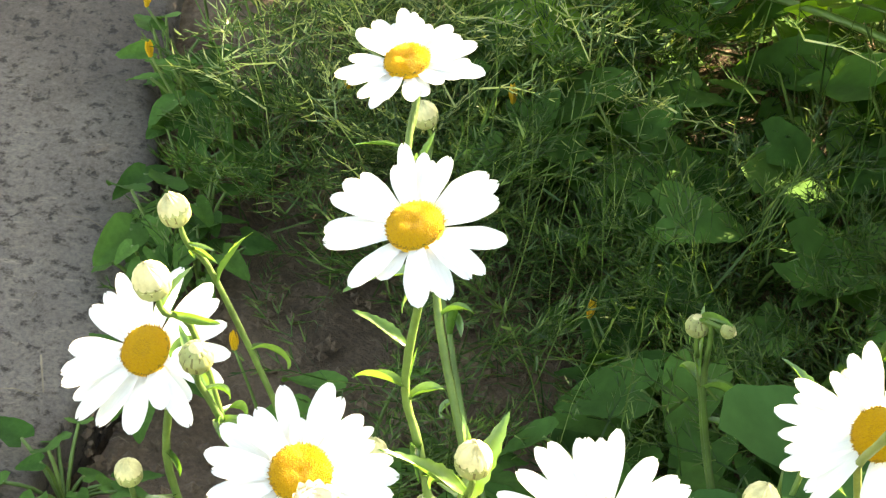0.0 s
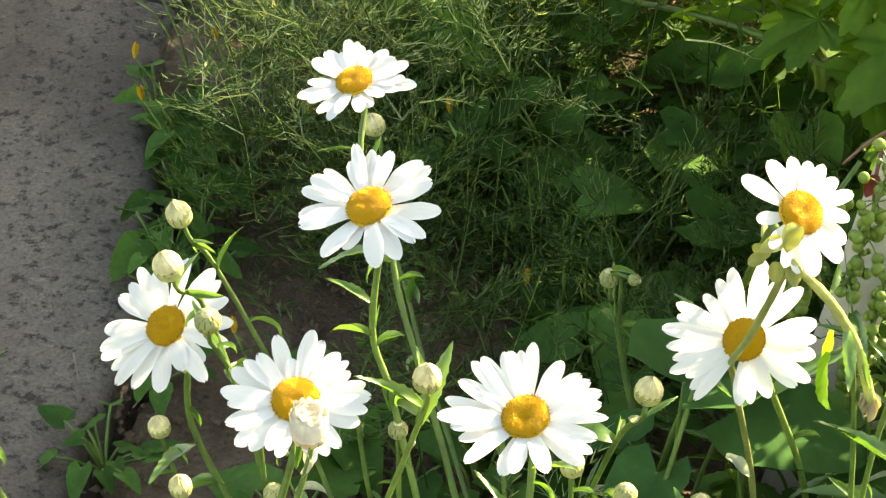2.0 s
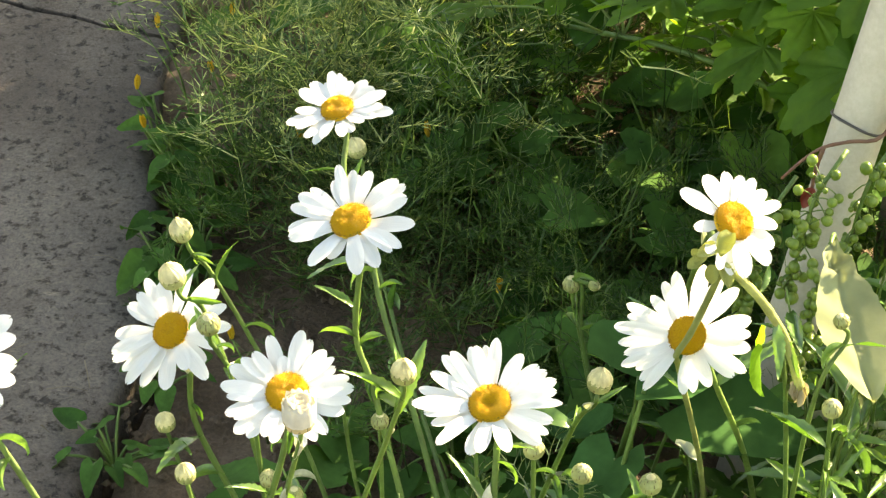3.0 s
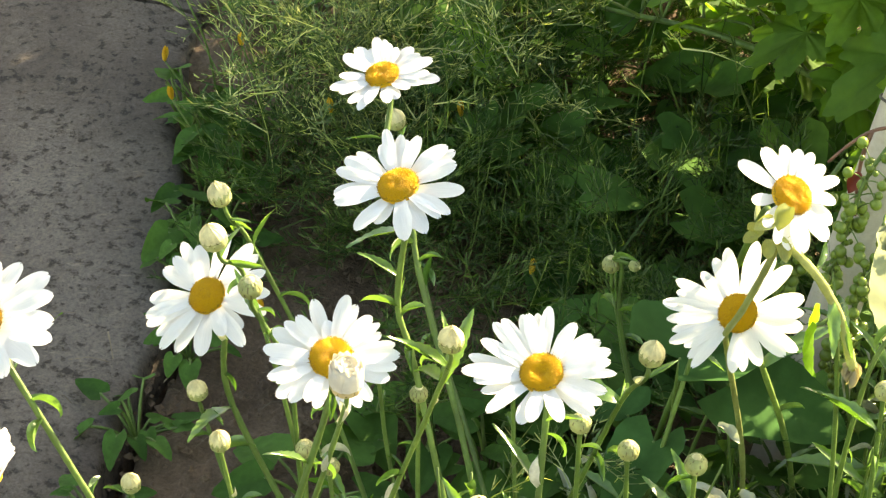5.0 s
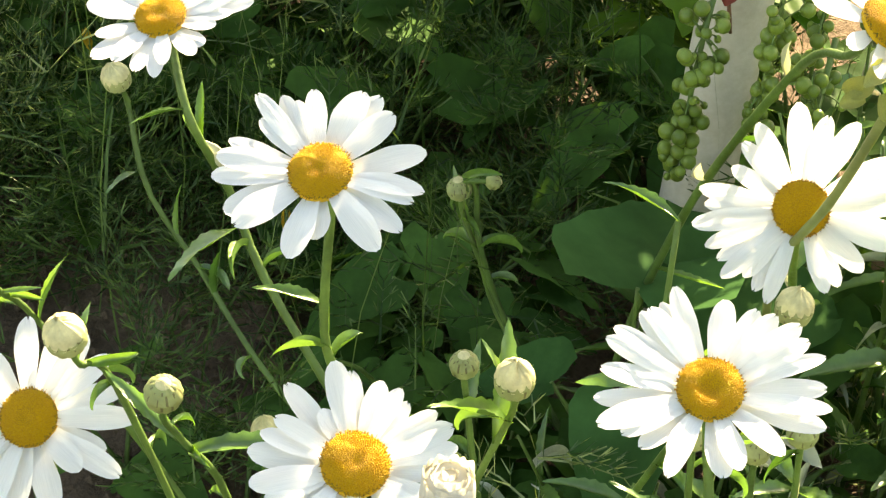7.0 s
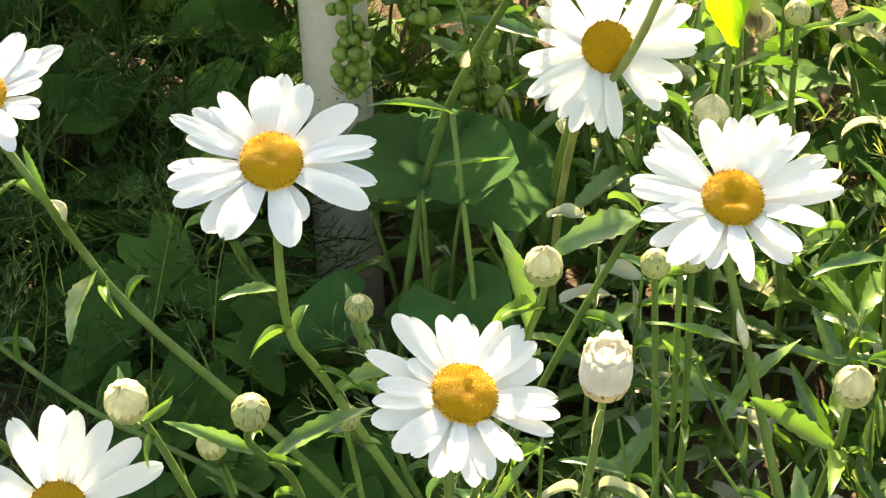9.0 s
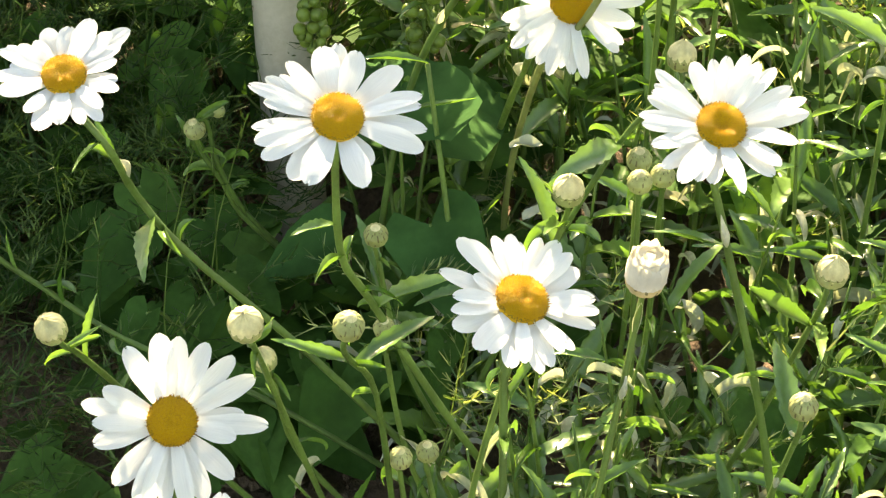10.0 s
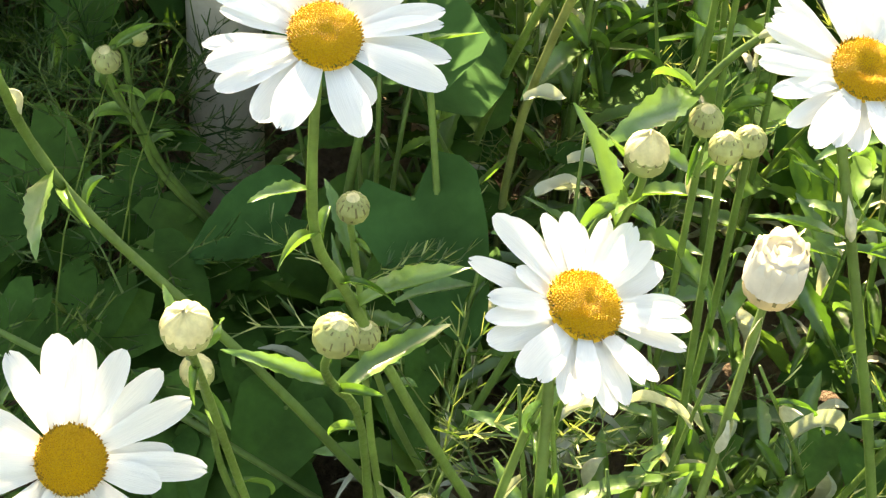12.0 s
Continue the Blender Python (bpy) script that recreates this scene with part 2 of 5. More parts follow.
def frame_to(z, about=0.0, at=(0, 0, 0)):
    """A pose at a place with its z axis along z, turned about it."""
    z = Vector(z).normalized()
    x = Vector((1, 0, 0)) - z * z.x
    if x.length < 1e-3:
        x = Vector((0, 1, 0)) - z * z.y
    x.normalize()
    y = z.cross(x)
    m = Matrix((x, y, z)).transposed().to_4x4()
    return Matrix.Translation(at) @ m @ Matrix.Rotation(about, 4, "Z")


def blade(bm, length, width, rows=8, cols=4, droop=0.0, cup=0.12, twist=0.0, outline=None, thick=0.0, m=None, wave=0.0):
    """A leaf or petal along +x, its face up +z: outline(t) gives the half width at t, as a share of width."""
    grid = []
    for i in range(rows + 1):
        t = i / rows
        half = (outline(t) if outline else math.sin(math.pi * min(1, t * 0.96 + 0.03)) ** 0.6) * width / 2
        a = twist * t
        row = []
        for j in range(cols + 1):
            s = 2 * j / cols - 1
            v = Vector((length * t, half * s * math.cos(a), half * s * math.sin(a) + cup * half * s * s * 2 - droop * length * t * t + wave * length * math.sin(9 * t + 2 * s)))
            row.append(bm.verts.new(m @ v if m else v))
        grid.append(row)
    for a, b in zip(grid, grid[1:]):
        for j in range(cols):
            bm.faces.new((a[j], b[j], b[j + 1], a[j + 1]))
    return grid


def lathe(bm, profile, sides=14, ridges=0.0, m=None):
    rings = []
    for r, z in profile:
        ring = []
        for k in range(sides):
            a = 2 * math.pi * k / sides
            q = r * (1 + (ridges if k % 2 else -ridges))
            v = Vector((q * math.cos(a), q * math.sin(a), z))
            ring.append(bm.verts.new(m @ v if m else v))
        rings.append(ring)
    for a, b in zip(rings, rings[1:]):
        for k in range(sides):
            bm.faces.new((a[k], a[(k + 1) % sides], b[(k + 1) % sides], b[k]))
    bm.faces.new(rings[0][::-1])
    bm.faces.new(rings[-1])
    return bm


# ---------------------------------------------------------------- ground
def near_grid(lo, hi, n):
    """Fine steps between lo and hi, then ever wider ones out to the horizon."""
    inner = [lo + (hi - lo) * k / n for k in range(n + 1)]
    out, d = [], 0.1
    while d < 300:
        out.append(d)
        d *= 2.2
    return [lo - v for v in out[::-1]] + inner + [hi + v for v in out]


def slab_edge(y):
    """Where the worn edge of the concrete path runs."""
    return -0.124 - 0.028 * max(0.0, min(1.0, (0.36 - y) / 0.16)) + 0.007 * math.sin(y * 17.0) + 0.010 * noise.noise((y * 12, 1.7, 0)) + 0.004 * noise.noise((y * 60, 4.0, 0))


def build_ground():
    xs, ys = near_grid(-0.6, 0.9, 200), near_grid(-0.5, 1.4, 180)
    bm = bmesh.new()
    rows = []
    for y in ys:
        row = []
        for x in xs:
            near = max(0.0, 1 - max(0, abs(x - 0.1) - 0.8, abs(y - 0.4) - 1.0))
            h = 0.018 * noise.noise((x * 9, y * 9, 0)) + 0.008 * noise.noise((x * 40, y * 40, 3)) + 0.004 * noise.noise((x * 110, y * 110, 7))
            gap = math.exp(-((x - slab_edge(y) - 0.004) / 0.007) ** 2) if abs(x + 0.14) < 0.1 and -9 < y < 0.5 else 0.0
            row.append(bm.verts.new((x, y, h * near - 0.004 - 0.05 * gap - 0.042 * math.exp(-((x - 0.275) ** 2 + (y - 0.255) ** 2) / 0.0022))))
        rows.append(row)
    for a, b in zip(rows, rows[1:]):
        for k in range(len(xs) - 1):
            bm.faces.new((a[k], a[k + 1], b[k + 1], b[k]))
    g = new("ground", mesh_of("ground", bm, SOIL))
    tagged(g, "bare dark brown garden soil with crumbs", "ground", kind="structure")


def slab_crack(x):
    return 0.790 - 0.42 * (x + 0.25) + 0.010 * noise.noise((x * 25, 9.0, 0)) + 0.005 * noise.noise((x * 90, 2.0, 0))


def build_slab(y_of_start, y_of_end, name, fine_at_end):
    """A piece of the path between two cross lines, from its worn edge to far on the other side."""
    nx, ny = 60, 170
    bm = bmesh.new()
    top, low = [], []
    for i in range(nx + 1):
        s = (i / nx) ** 1.6
        col, under = [], []
        for j in range(ny + 1):
            t = 1 - (1 - j / ny) ** 2.6 if fine_at_end else (j / ny) ** 2.6
            x = -0.125 - 1.9 * s
            y = y_of_start(x) * (1 - t) + y_of_end(x) * t
            x += (slab_edge(y) + 0.125) * (1 - s)
            edge = 0.010 * math.exp(-i / 1.2) + 0.006 * (math.exp(-j / 1.0) + math.exp(-(ny - j) / 1.0))
            z = 0.016 + 0.004 * noise.noise((x * 14, y * 14, 5)) + 0.0016 * noise.noise((x * 90, y * 90, 2)) - edge
            col.append(bm.verts.new((x, y, z)))
            under.append(bm.verts.new((x, y, -0.06)) if i in (0, nx) or j in (0, ny) else None)
        top.append(col)
        low.append(under)
    for i in range(nx):
        for j in range(ny):
            bm.faces.new((top[i][j], top[i][j + 1], top[i + 1][j + 1], top[i + 1][j]))
    for j in range(ny):
        bm.faces.new((top[0][j], low[0][j], low[0][j + 1], top[0][j + 1]))
    for i in range(nx):
        bm.faces.new((top[i + 1][0], low[i + 1][0], low[i][0], top[i][0]))
        bm.faces.new((top[i][ny], low[i][ny], low[i + 1][ny], top[i + 1][ny]))
    return mesh_of(name, bm, CONCRETE)


build_ground()
path_root = tagged(new("pavement"), "worn grey concrete garden path with a crack", "path", kind="structure")
part("concrete_slab", build_slab(lambda x: -8.0, lambda x: slab_crack(x) - 0.0025, "slab", True), path_root)
part("concrete_slab", build_slab(lambda x: slab_crack(x) + 0.0025, lambda x: 9.0, "slab_far", False), path_root)


def soil_crumbs():
    """Clods, grit and broken straw lying on the bed beside the path."""
    rng = random.Random(61)
    verts, faces = [], []
    for k in range(2600):
        x, y = (rng.uniform(-0.17, 0.12), rng.uniform(0.0, 0.62)) if k < 1900 else (rng.uniform(-0.3, 0.5), rng.uniform(-0.2, 0.8))
        if x < slab_edge(y) + 0.003:
            continue
        s = 0.0012 + 0.0045 * rng.random() ** 3
        n0 = len(verts)
        for d in ((1, 0, 0), (0, 1, 0), (-1, 0, 0), (0, -1, 0), (0, 0, 0.9), (0, 0, -0.7)):
            verts.append((x + d[0] * s * rng.uniform(0.6, 1.3), y + d[1] * s * rng.uniform(0.6, 1.3), 0.001 + d[2] * s * rng.uniform(0.6, 1.2) + 0.012 * noise.noise((x * 9, y * 9, 0))))
        for q in range(4):
            faces.append((n0 + q, n0 + (q + 1) % 4, n0 + 4))
            faces.append((n0 + (q + 1) % 4, n0 + q, n0 + 5))
    me = bpy.data.meshes.new("soil_crumbs")
    me.from_pydata(verts, [], faces)
    me.materials.append(SOIL)
    tagged(new("soil_crumbs", me), "crumbs and clods of brown soil on the bed", "soil", kind="stuff")
    verts, faces = [], []
    for k in range(70):
        x, y = rng.uniform(-0.20, 0.15), rng.uniform(0.05, 0.65)
        a, d = rng.uniform(0, 6.28), rng.uniform(0.006, 0.03)
        z = 0.022 if x < slab_edge(y) else 0.010
        n0 = len(verts)
        w = rng.uniform(0.0002, 0.0005)
        for s, h in ((-0.5, 0.0), (0.0, 0.004), (0.5, 0.001)):
            for e in (-w, w):
                verts.append((x + s * d * math.cos(a) - e * math.sin(a), y + s * d * math.sin(a) + e * math.cos(a), z + h))
        faces += [(n0, n0 + 1, n0 + 3, n0 + 2), (n0 + 2, n0 + 3, n0 + 5, n0 + 4)]
    me = bpy.data.meshes.new("straw_litter")
    me.from_pydata(verts, [], faces)
    me.materials.append(LITTER)
    tagged(new("straw_litter", me), "dry straw and stalk bits lying on the soil", "litter", kind="stuff")


soil_crumbs()


def bare_strip(x, y):
    """The trodden strip of bed that runs up to the foot of the pipe."""
    return 0.12 < x < 0.29 and abs((x - 0.286) * 0.51 - (y - 0.272) * 0.86) < 0.024


# ---------------------------------------------------------------- daisies
def petal_outline(t):
    w = 0.45 + 0.55 * min(1, t / 0.55) ** 0.85
    if t > 0.55:
        w *= math.sqrt(max(0.0, 1 - ((t - 0.55) / 0.455) ** 2)) ** 0.85
    return w


def make_petal(seed):
    """A petal of length 1 and width 1 that bows up a little on its way, its tip blunt and notched, with two grooves along it."""
    rng = random.Random(seed)
    bm = bmesh.new()
    cols, rows = 8, 15
    bow, cup, twist, bend = rng.uniform(-0.01, 0.06), rng.uniform(-0.05, 0.05), rng.uniform(-0.08, 0.08), rng.uniform(-0.05, 0.05)
    lobe = rng.choice((1, 2, 2, 3))
    cuts = {1: (), 2: (4,), 3: (3, 5)}[lobe]
    grid = []
    for i in range(rows + 1):
        t = (i / rows) ** 0.9
        half = petal_outline(t) / 2
        row = []
        for j in range(cols + 1):
            s = 2 * j / cols - 1
            x = t
            if i >= rows - 1:
                x -= (0.045 if j in cuts else 0.0) + 0.012 * rng.random()
            z = 4 * bow * t * (1 - t) + cup * s * s * half + twist * t * s * half - (0.006 * t if j in (2, 6) else 0.0) + 0.004 * math.sin(11 * t + seed)
            row.append(bm.verts.new((x, half * s + bend * t * t, z)))
        grid.append(row)
    for a, b in zip(grid, grid[1:]):
        for j in range(cols):
            bm.faces.new((a[j], b[j], b[j + 1], a[j + 1]))
    return mesh_of("petal", bm, PETAL)


PETALS = [make_petal(k) for k in range(14)]


def make_disc(seed, dimple, wide):
    """A domed disc of small florets in spirals with a dimple at its middle and dark dry tips round its rim; radius 1."""
    rng = random.Random(seed)
    bm = bmesh.new()
    dome = lambda r: 0.38 * math.sqrt(max(0.0, 1 - (r * 0.98) ** 2)) - dimple * math.exp(-(r / wide) ** 2)
    lathe(bm, [(1.0, -0.12)] + [(r, dome(r) - 0.03) for r in (1.0, 0.92, 0.8, 0.65, 0.5, 0.36, 0.24, 0.12, 0.02)], 24)
    n = 640
    for k in range(n):
        r = math.sqrt((k + 0.5) / n)
        a = k * 2.399963
        s = 0.024 + 0.012 * r
        tilt = Vector((math.cos(a) * r * 0.8, math.sin(a) * r * 0.8, 1)).normalized()
        m = frame_to(tilt, a, (r * math.cos(a), r * math.sin(a), dome(r) - 0.02))
        h = rng.uniform(0.03, 0.08) * (0.5 + 0.9 * r)
        kind = 1 if r > 0.94 + rng.uniform(-0.05, 0.05) else 2 if r < 0.34 + rng.uniform(-0.08, 0.08) else 0
        base = [bm.verts.new(m @ Vector((s * math.cos(b), s * math.sin(b), 0))) for b in (0, 1.57, 3.14, 4.71)]
        top = [bm.verts.new(m @ Vector((0.7 * s * math.cos(b), 0.7 * s * math.sin(b), h))) for b in (0, 1.57, 3.14, 4.71)]
        for q in range(4):
            bm.faces.new((base[q], base[(q + 1) % 4], top[(q + 1) % 4], top[q])).material_index = kind
        bm.faces.new(top).material_index = kind
    for k in range(44):
        a = 2 * math.pi * (k + rng.uniform(-0.3, 0.3)) / 44
        m = Matrix.Rotation(a, 4, "Z") @ Matrix.Translation((0.95, 0, 0.07)) @ Matrix.Rotation(rng.uniform(-0.9, 0.1), 4, "Y")
        d, w = rng.uniform(0.10, 0.24), 0.018
        foot = [bm.verts.new(m @ Vector((0, w * math.cos(b), w * math.sin(b)))) for b in (0, 2.1, 4.2)]
        tip = bm.verts.new(m @ Vector((d, 0, 0)))
        for q in range(3):
            bm.faces.new((foot[q], foot[(q + 1) % 3], tip)).material_index = 3
    me = mesh_of("disc", bm, DISC, False)
    for mat in (DISC_RIM, DISC_MID, DISC_TIP):
        me.materials.append(mat)
    return me


DISCS = [make_disc(0, 0.10, 0.16), make_disc(1, 0.14, 0.30), make_disc(2, 0.30, 0.36)]


def make_calyx():
    """The green cup of overlapping scales under a flower; radius 1."""
    bm = bmesh.new()
    lathe(bm, [(0.22, -0.95), (0.5, -0.82), (0.85, -0.55), (1.05, -0.25), (1.08, -0.05), (0.9, 0.02)], 18, 0.02)
    for ring, (r, z, n) in enumerate(((0.7, -0.78, 10), (0.98, -0.5, 14), (1.1, -0.22, 16))):
        for k in range(n):
            a = 2 * math.pi * (k + 0.5 * ring) / n
            m = Matrix.Translation((r * math.cos(a) * 0.98, r * math.sin(a) * 0.98, z)) @ Matrix.Rotation(a, 4, "Z") @ Matrix.Rotation(-1.0 - 0.2 * ring, 4, "Y")
            blade(bm, 0.42, 0.3, 3, 2, -0.1, -0.2, m=m)
    return mesh_of("calyx", bm, STEM)


CALYX = make_calyx()


def make_leaf(seed, teeth=True):
    """A lance-shaped daisy leaf, length 1, with coarse teeth and a folded midrib."""
    rng = random.Random(seed)
    bm = bmesh.new()
    wide = rng.uniform(0.12, 0.20)

    def outline(t):
        w = math.sin(math.pi * min(1.0, 0.12 + t * 0.88)) ** 0.8
        return w * (1 + (0.22 if int(t * 16) % 2 and 0.25 < t < 0.95 else 0.0)) if teeth else w
    blade(bm, 1.0, wide, 16, 4, rng.uniform(-0.1, 0.35), rng.uniform(0.15, 0.55), rng.uniform(-0.6, 0.6), outline, wave=rng.uniform(0.0, 0.02))
    return mesh_of("leaf", bm, LEAF)


LEAVES = [make_leaf(k) for k in range(7)]


def make_curled(seed, mat):
    """A small withering leaf: narrow, rolled in and curled over."""
    rng = random.Random(seed)
    bm = bmesh.new()
    curl = rng.uniform(1.2, 2.6) * rng.choice((-1, 1))
    grid = blade(bm, 1.0, rng.uniform(0.14, 0.22), 14, 4, 0.0, rng.uniform(0.5, 1.0), rng.uniform(-2.0, 2.0), lambda t: math.sin(math.pi * min(1.0, 0.15 + t * 0.85)) ** 0.7, wave=0.02)
    for row in grid:
        for v in row:
            a = curl * v.co.x
            v.co.x, v.co.z = math.sin(a) / abs(curl) * (1 if curl > 0 else -1) * 1.0 - v.co.z * math.sin(a), (1 - math.cos(a)) / curl + v.co.z * math.cos(a)
    return mesh_of("leaf", bm, mat)


CURLS = [make_curled(40 + k, LEAF) for k in range(4)] + [make_curled(50 + k, CURLED) for k in range(4)]


def make_stem(points, r0, r1, root, mat=STEM, n=26, sides=7):
    """A stalk through the given places, in the space of a thing at root."""
    pts = [p - Vector(root) for p in smooth_path(points, n)]
    bm = bmesh.new()
    radii = [(r0 + (r1 - r0) * k / n) * (1 + 0.06 * math.sin(k * 2.3)) for k in range(n + 1)]
    tube(bm, pts, radii, sides)
    return mesh_of("stem", bm, mat), pts


def leaf_on(parent, pts, where, length, about, lift, which):
    """A leaf on a stalk at a share of its length, turned about it."""
    i = int(where * (len(pts) - 1))
    d = (pts[min(i + 1, len(pts) - 1)] - pts[max(i - 1, 0)]).normalized()
    out = Matrix.Rotation(about, 3, "Z") @ Vector((1, 0, 0))
    out = (out * math.cos(lift) + Vector((0, 0, 1)) * math.sin(lift)).normalized()
    y = d.cross(out)
    if y.length < 0.05:
        y = Vector((0, 1, 0)).cross(out)
    y.normalize()
    z = out.cross(y)
    m = Matrix((out, y, z)).transposed().to_4x4()
    part("leaf", CURLS[which - 10] if which >= 10 else LEAVES[which % len(LEAVES)], parent, "", Matrix.Translation(pts[i]) @ m @ Matrix.Scale(length, 4))


def daisy(head, normal, disc, petals, lift, stem_points, label, seed, leaves=()):
    """A flower on its stalk. head: the middle of the ring of petals; disc: its radius in mm; petals: their angle in degrees, reach and width in mm; lift: how far the tips stand up, as a share of the reach."""
    rng = random.Random(seed)
    head, normal = Vector(head), Vector(normal).normalized()
    root = Vector(stem_points[0])
    ob = thing("daisy", Matrix.Translation(root), label, "flower", "daisies in bloom")
    r = disc / 1000
    neck = head - normal * r * 0.95
    me, pts = make_stem([*stem_points, neck - normal * 0.012, neck], 0.0020, 0.0016, root)
    part("stem", me, ob)
    top = frame_to(normal, 0.0, head - root)
    part("calyx", CALYX, ob, "", top @ Matrix.Scale(r * 0.85, 4))
    part("disc", DISCS[{1: 1, 5: 2, 8: 0, 7: 1}.get(seed, 0)], ob, "golden yellow domed disc", top @ Matrix.Rotation(seed, 4, "Z") @ Matrix.Scale(r, 4))
    foot = r * 0.72
    for k, (a, reach, wide) in enumerate(petals):
        out, rise = reach / 1000 - foot, lift * reach / 1000
        m = top @ Matrix.Rotation(radians(a), 4, "Z") @ Matrix.Translation((foot, 0, -0.0009 * (k % 3) - 0.0006)) @ Matrix.Rotation(-math.atan2(rise, out), 4, "Y") @ Matrix.Rotation(rng.uniform(-0.12, 0.12), 4, "X")
        part("petal", PETALS[rng.randrange(len(PETALS))], ob, "", m @ Matrix.Diagonal((math.hypot(out, rise), wide * 1.15 / 1000, out, 1)))
    for spec in leaves:
        leaf_on(ob, pts, *spec)
    for k in range(4):
        leaf_on(ob, pts, 0.35 + 0.09 * k + rng.uniform(-0.03, 0.03), rng.uniform(0.012, 0.026), k * 2.4 + seed, rng.uniform(0.2, 1.0), 10 + rng.randrange(5))
    return ob


def make_bud_cup(top, mat):
    """A round bud of close, overlapping pale scales; radius 1, its tip up. top: the angle at which the scales end."""
    bm = bmesh.new()
    rings, sides = 40, 88
    rows = []
    for i in range(rings + 1):
        t = i / rings
        a = -1.25 + (top + 1.25) * t
        row = []
        for k in range(sides):
            b = 2 * math.pi * k / sides
            band = (a + 1.25) * 1.45
            u = band - int(band)
            lobe = abs(((k / sides * 11 + 0.5 * (int(band) % 2)) % 1.0) - 0.5) * 2
            r = 0.97 + 0.045 * max(0.0, 1 - (u * 1.1 + lobe ** 2 * 0.7)) - 0.01 * lobe
            row.append(bm.verts.new((r * math.cos(a) * math.cos(b), r * math.cos(a) * math.sin(b), r * math.sin(a))))
        rows.append(row)
    for i, (p, q) in enumerate(zip(rows, rows[1:])):
        for k in range(sides):
            f = bm.faces.new((p[k], p[(k + 1) % sides], q[(k + 1) % sides], q[k]))
            band = (top + 1.25) * (i + 0.5) / rings * 1.45
            lobe = abs((((k + 0.5) / sides * 11 + 0.5 * (int(band) % 2)) % 1.0) - 0.5) * 2
            f.material_index = 1 if lobe > 0.86 and 0.35 < i / rings < 0.93 and noise.noise((k * 0.23, i * 0.11, top * 5)) > 0.06 else 0
    bm.faces.new(rows[0][::-1])
    bm.faces.new(rows[-1])
    me = mesh_of("scales", bm, mat)
    me.materials.append(BUD_EDGE)
    return me


def make_bud_tip(seed, profile, jag, mat, groove=0.07):
    """The folded petals at the tip of a bud: profile gives radius and height from the scales up, jag how ragged they end."""
    rng = random.Random(seed)
    bm = bmesh.new()
    sides, folds = 52, 13
    ends = [rng.uniform(1 - jag, 1.0) for _ in range(folds)]
    rows, last = [], len(profile) - 1
    for i, (r, z) in enumerate(profile):
        row = []
        for k in range(sides):
            b = 2 * math.pi * k / sides
            f = int(k / sides * folds) % folds
            edge = abs((k / sides * folds) % 1.0 - 0.5) * 2
            t = i / last
            q = r * (1 - groove * edge ** 2)
            h = z * (1 - (1 - ends[f]) * t * t) - 0.30 * jag * edge ** 2 * t * t
            row.append(bm.verts.new((q * math.cos(b), q * math.sin(b), h)))
        rows.append(row)
    if profile[-1][0] > 0.3:
        rows.append([bm.verts.new((v.co.x * 0.55, v.co.y * 0.55, v.co.z * 0.94)) for v in rows[-1]])
    for p, q in zip(rows, rows[1:]):
        for k in range(sides):
            bm.faces.new((p[k], p[(k + 1) % sides], q[(k + 1) % sides], q[k]))
    bm.faces.new(rows[-1])
    return mesh_of("tip", bm, mat)


def make_brush(seed, mat):
    """An opening bud: white petals still upright round each other, their rounded ends at uneven heights."""
    rng = random.Random(seed)
    bm = bmesh.new()
    lathe(bm, [(0.93, -0.10), (1.0, 0.08), (1.02, 0.4), (1.0, 0.9), (0.92, 1.3), (0.7, 1.45), (0.25, 1.5)], 26, 0.012)
    for ring, (count, at, high, wide) in enumerate(((13, 1.03, 1.62, 0.56), (9, 0.72, 1.80, 0.52), (5, 0.34, 1.86, 0.42))):
        for k in range(count):
            a = 2 * math.pi * (k + 0.5 * ring + rng.uniform(-0.15, 0.15)) / count
            foot = 0.02 if ring == 0 else 0.9
            m = Matrix.Rotation(a, 4, "Z") @ Matrix.Translation((at, 0, foot)) @ Matrix.Rotation(-math.pi / 2 - rng.uniform(-0.02, 0.10), 4, "Y")
            blade(bm, high - foot + rng.uniform(-0.22, 0.16), wide, 10, 4, 0.0, 0.25, rng.uniform(-0.2, 0.2), lambda t: (0.8 + 0.2 * t) * (math.sqrt(max(0.0, 1 - ((t - 0.8) / 0.205) ** 2)) if t > 0.8 else 1.0), m=m)
    return mesh_of("tip", bm, mat)


CUPS = [make_bud_cup(1.12, BUD), make_bud_cup(0.5, BUD), make_bud_cup(0.2, BUD_TAN)]
TIPS = [make_bud_tip(0, [(0.42, 0.86), (0.34, 0.96), (0.17, 1.04), (0.05, 1.13)], 0.05, BUD_TIP),
        make_bud_tip(1, [(0.97, 0.06), (0.975, 0.30), (0.90, 0.60), (0.72, 0.88), (0.48, 1.10), (0.30, 1.30), (0.12, 1.50)], 0.26, BUD_TIP, 0.055),
        make_brush(2, BUD_OPEN)]
BUD_SIZE = 0.74


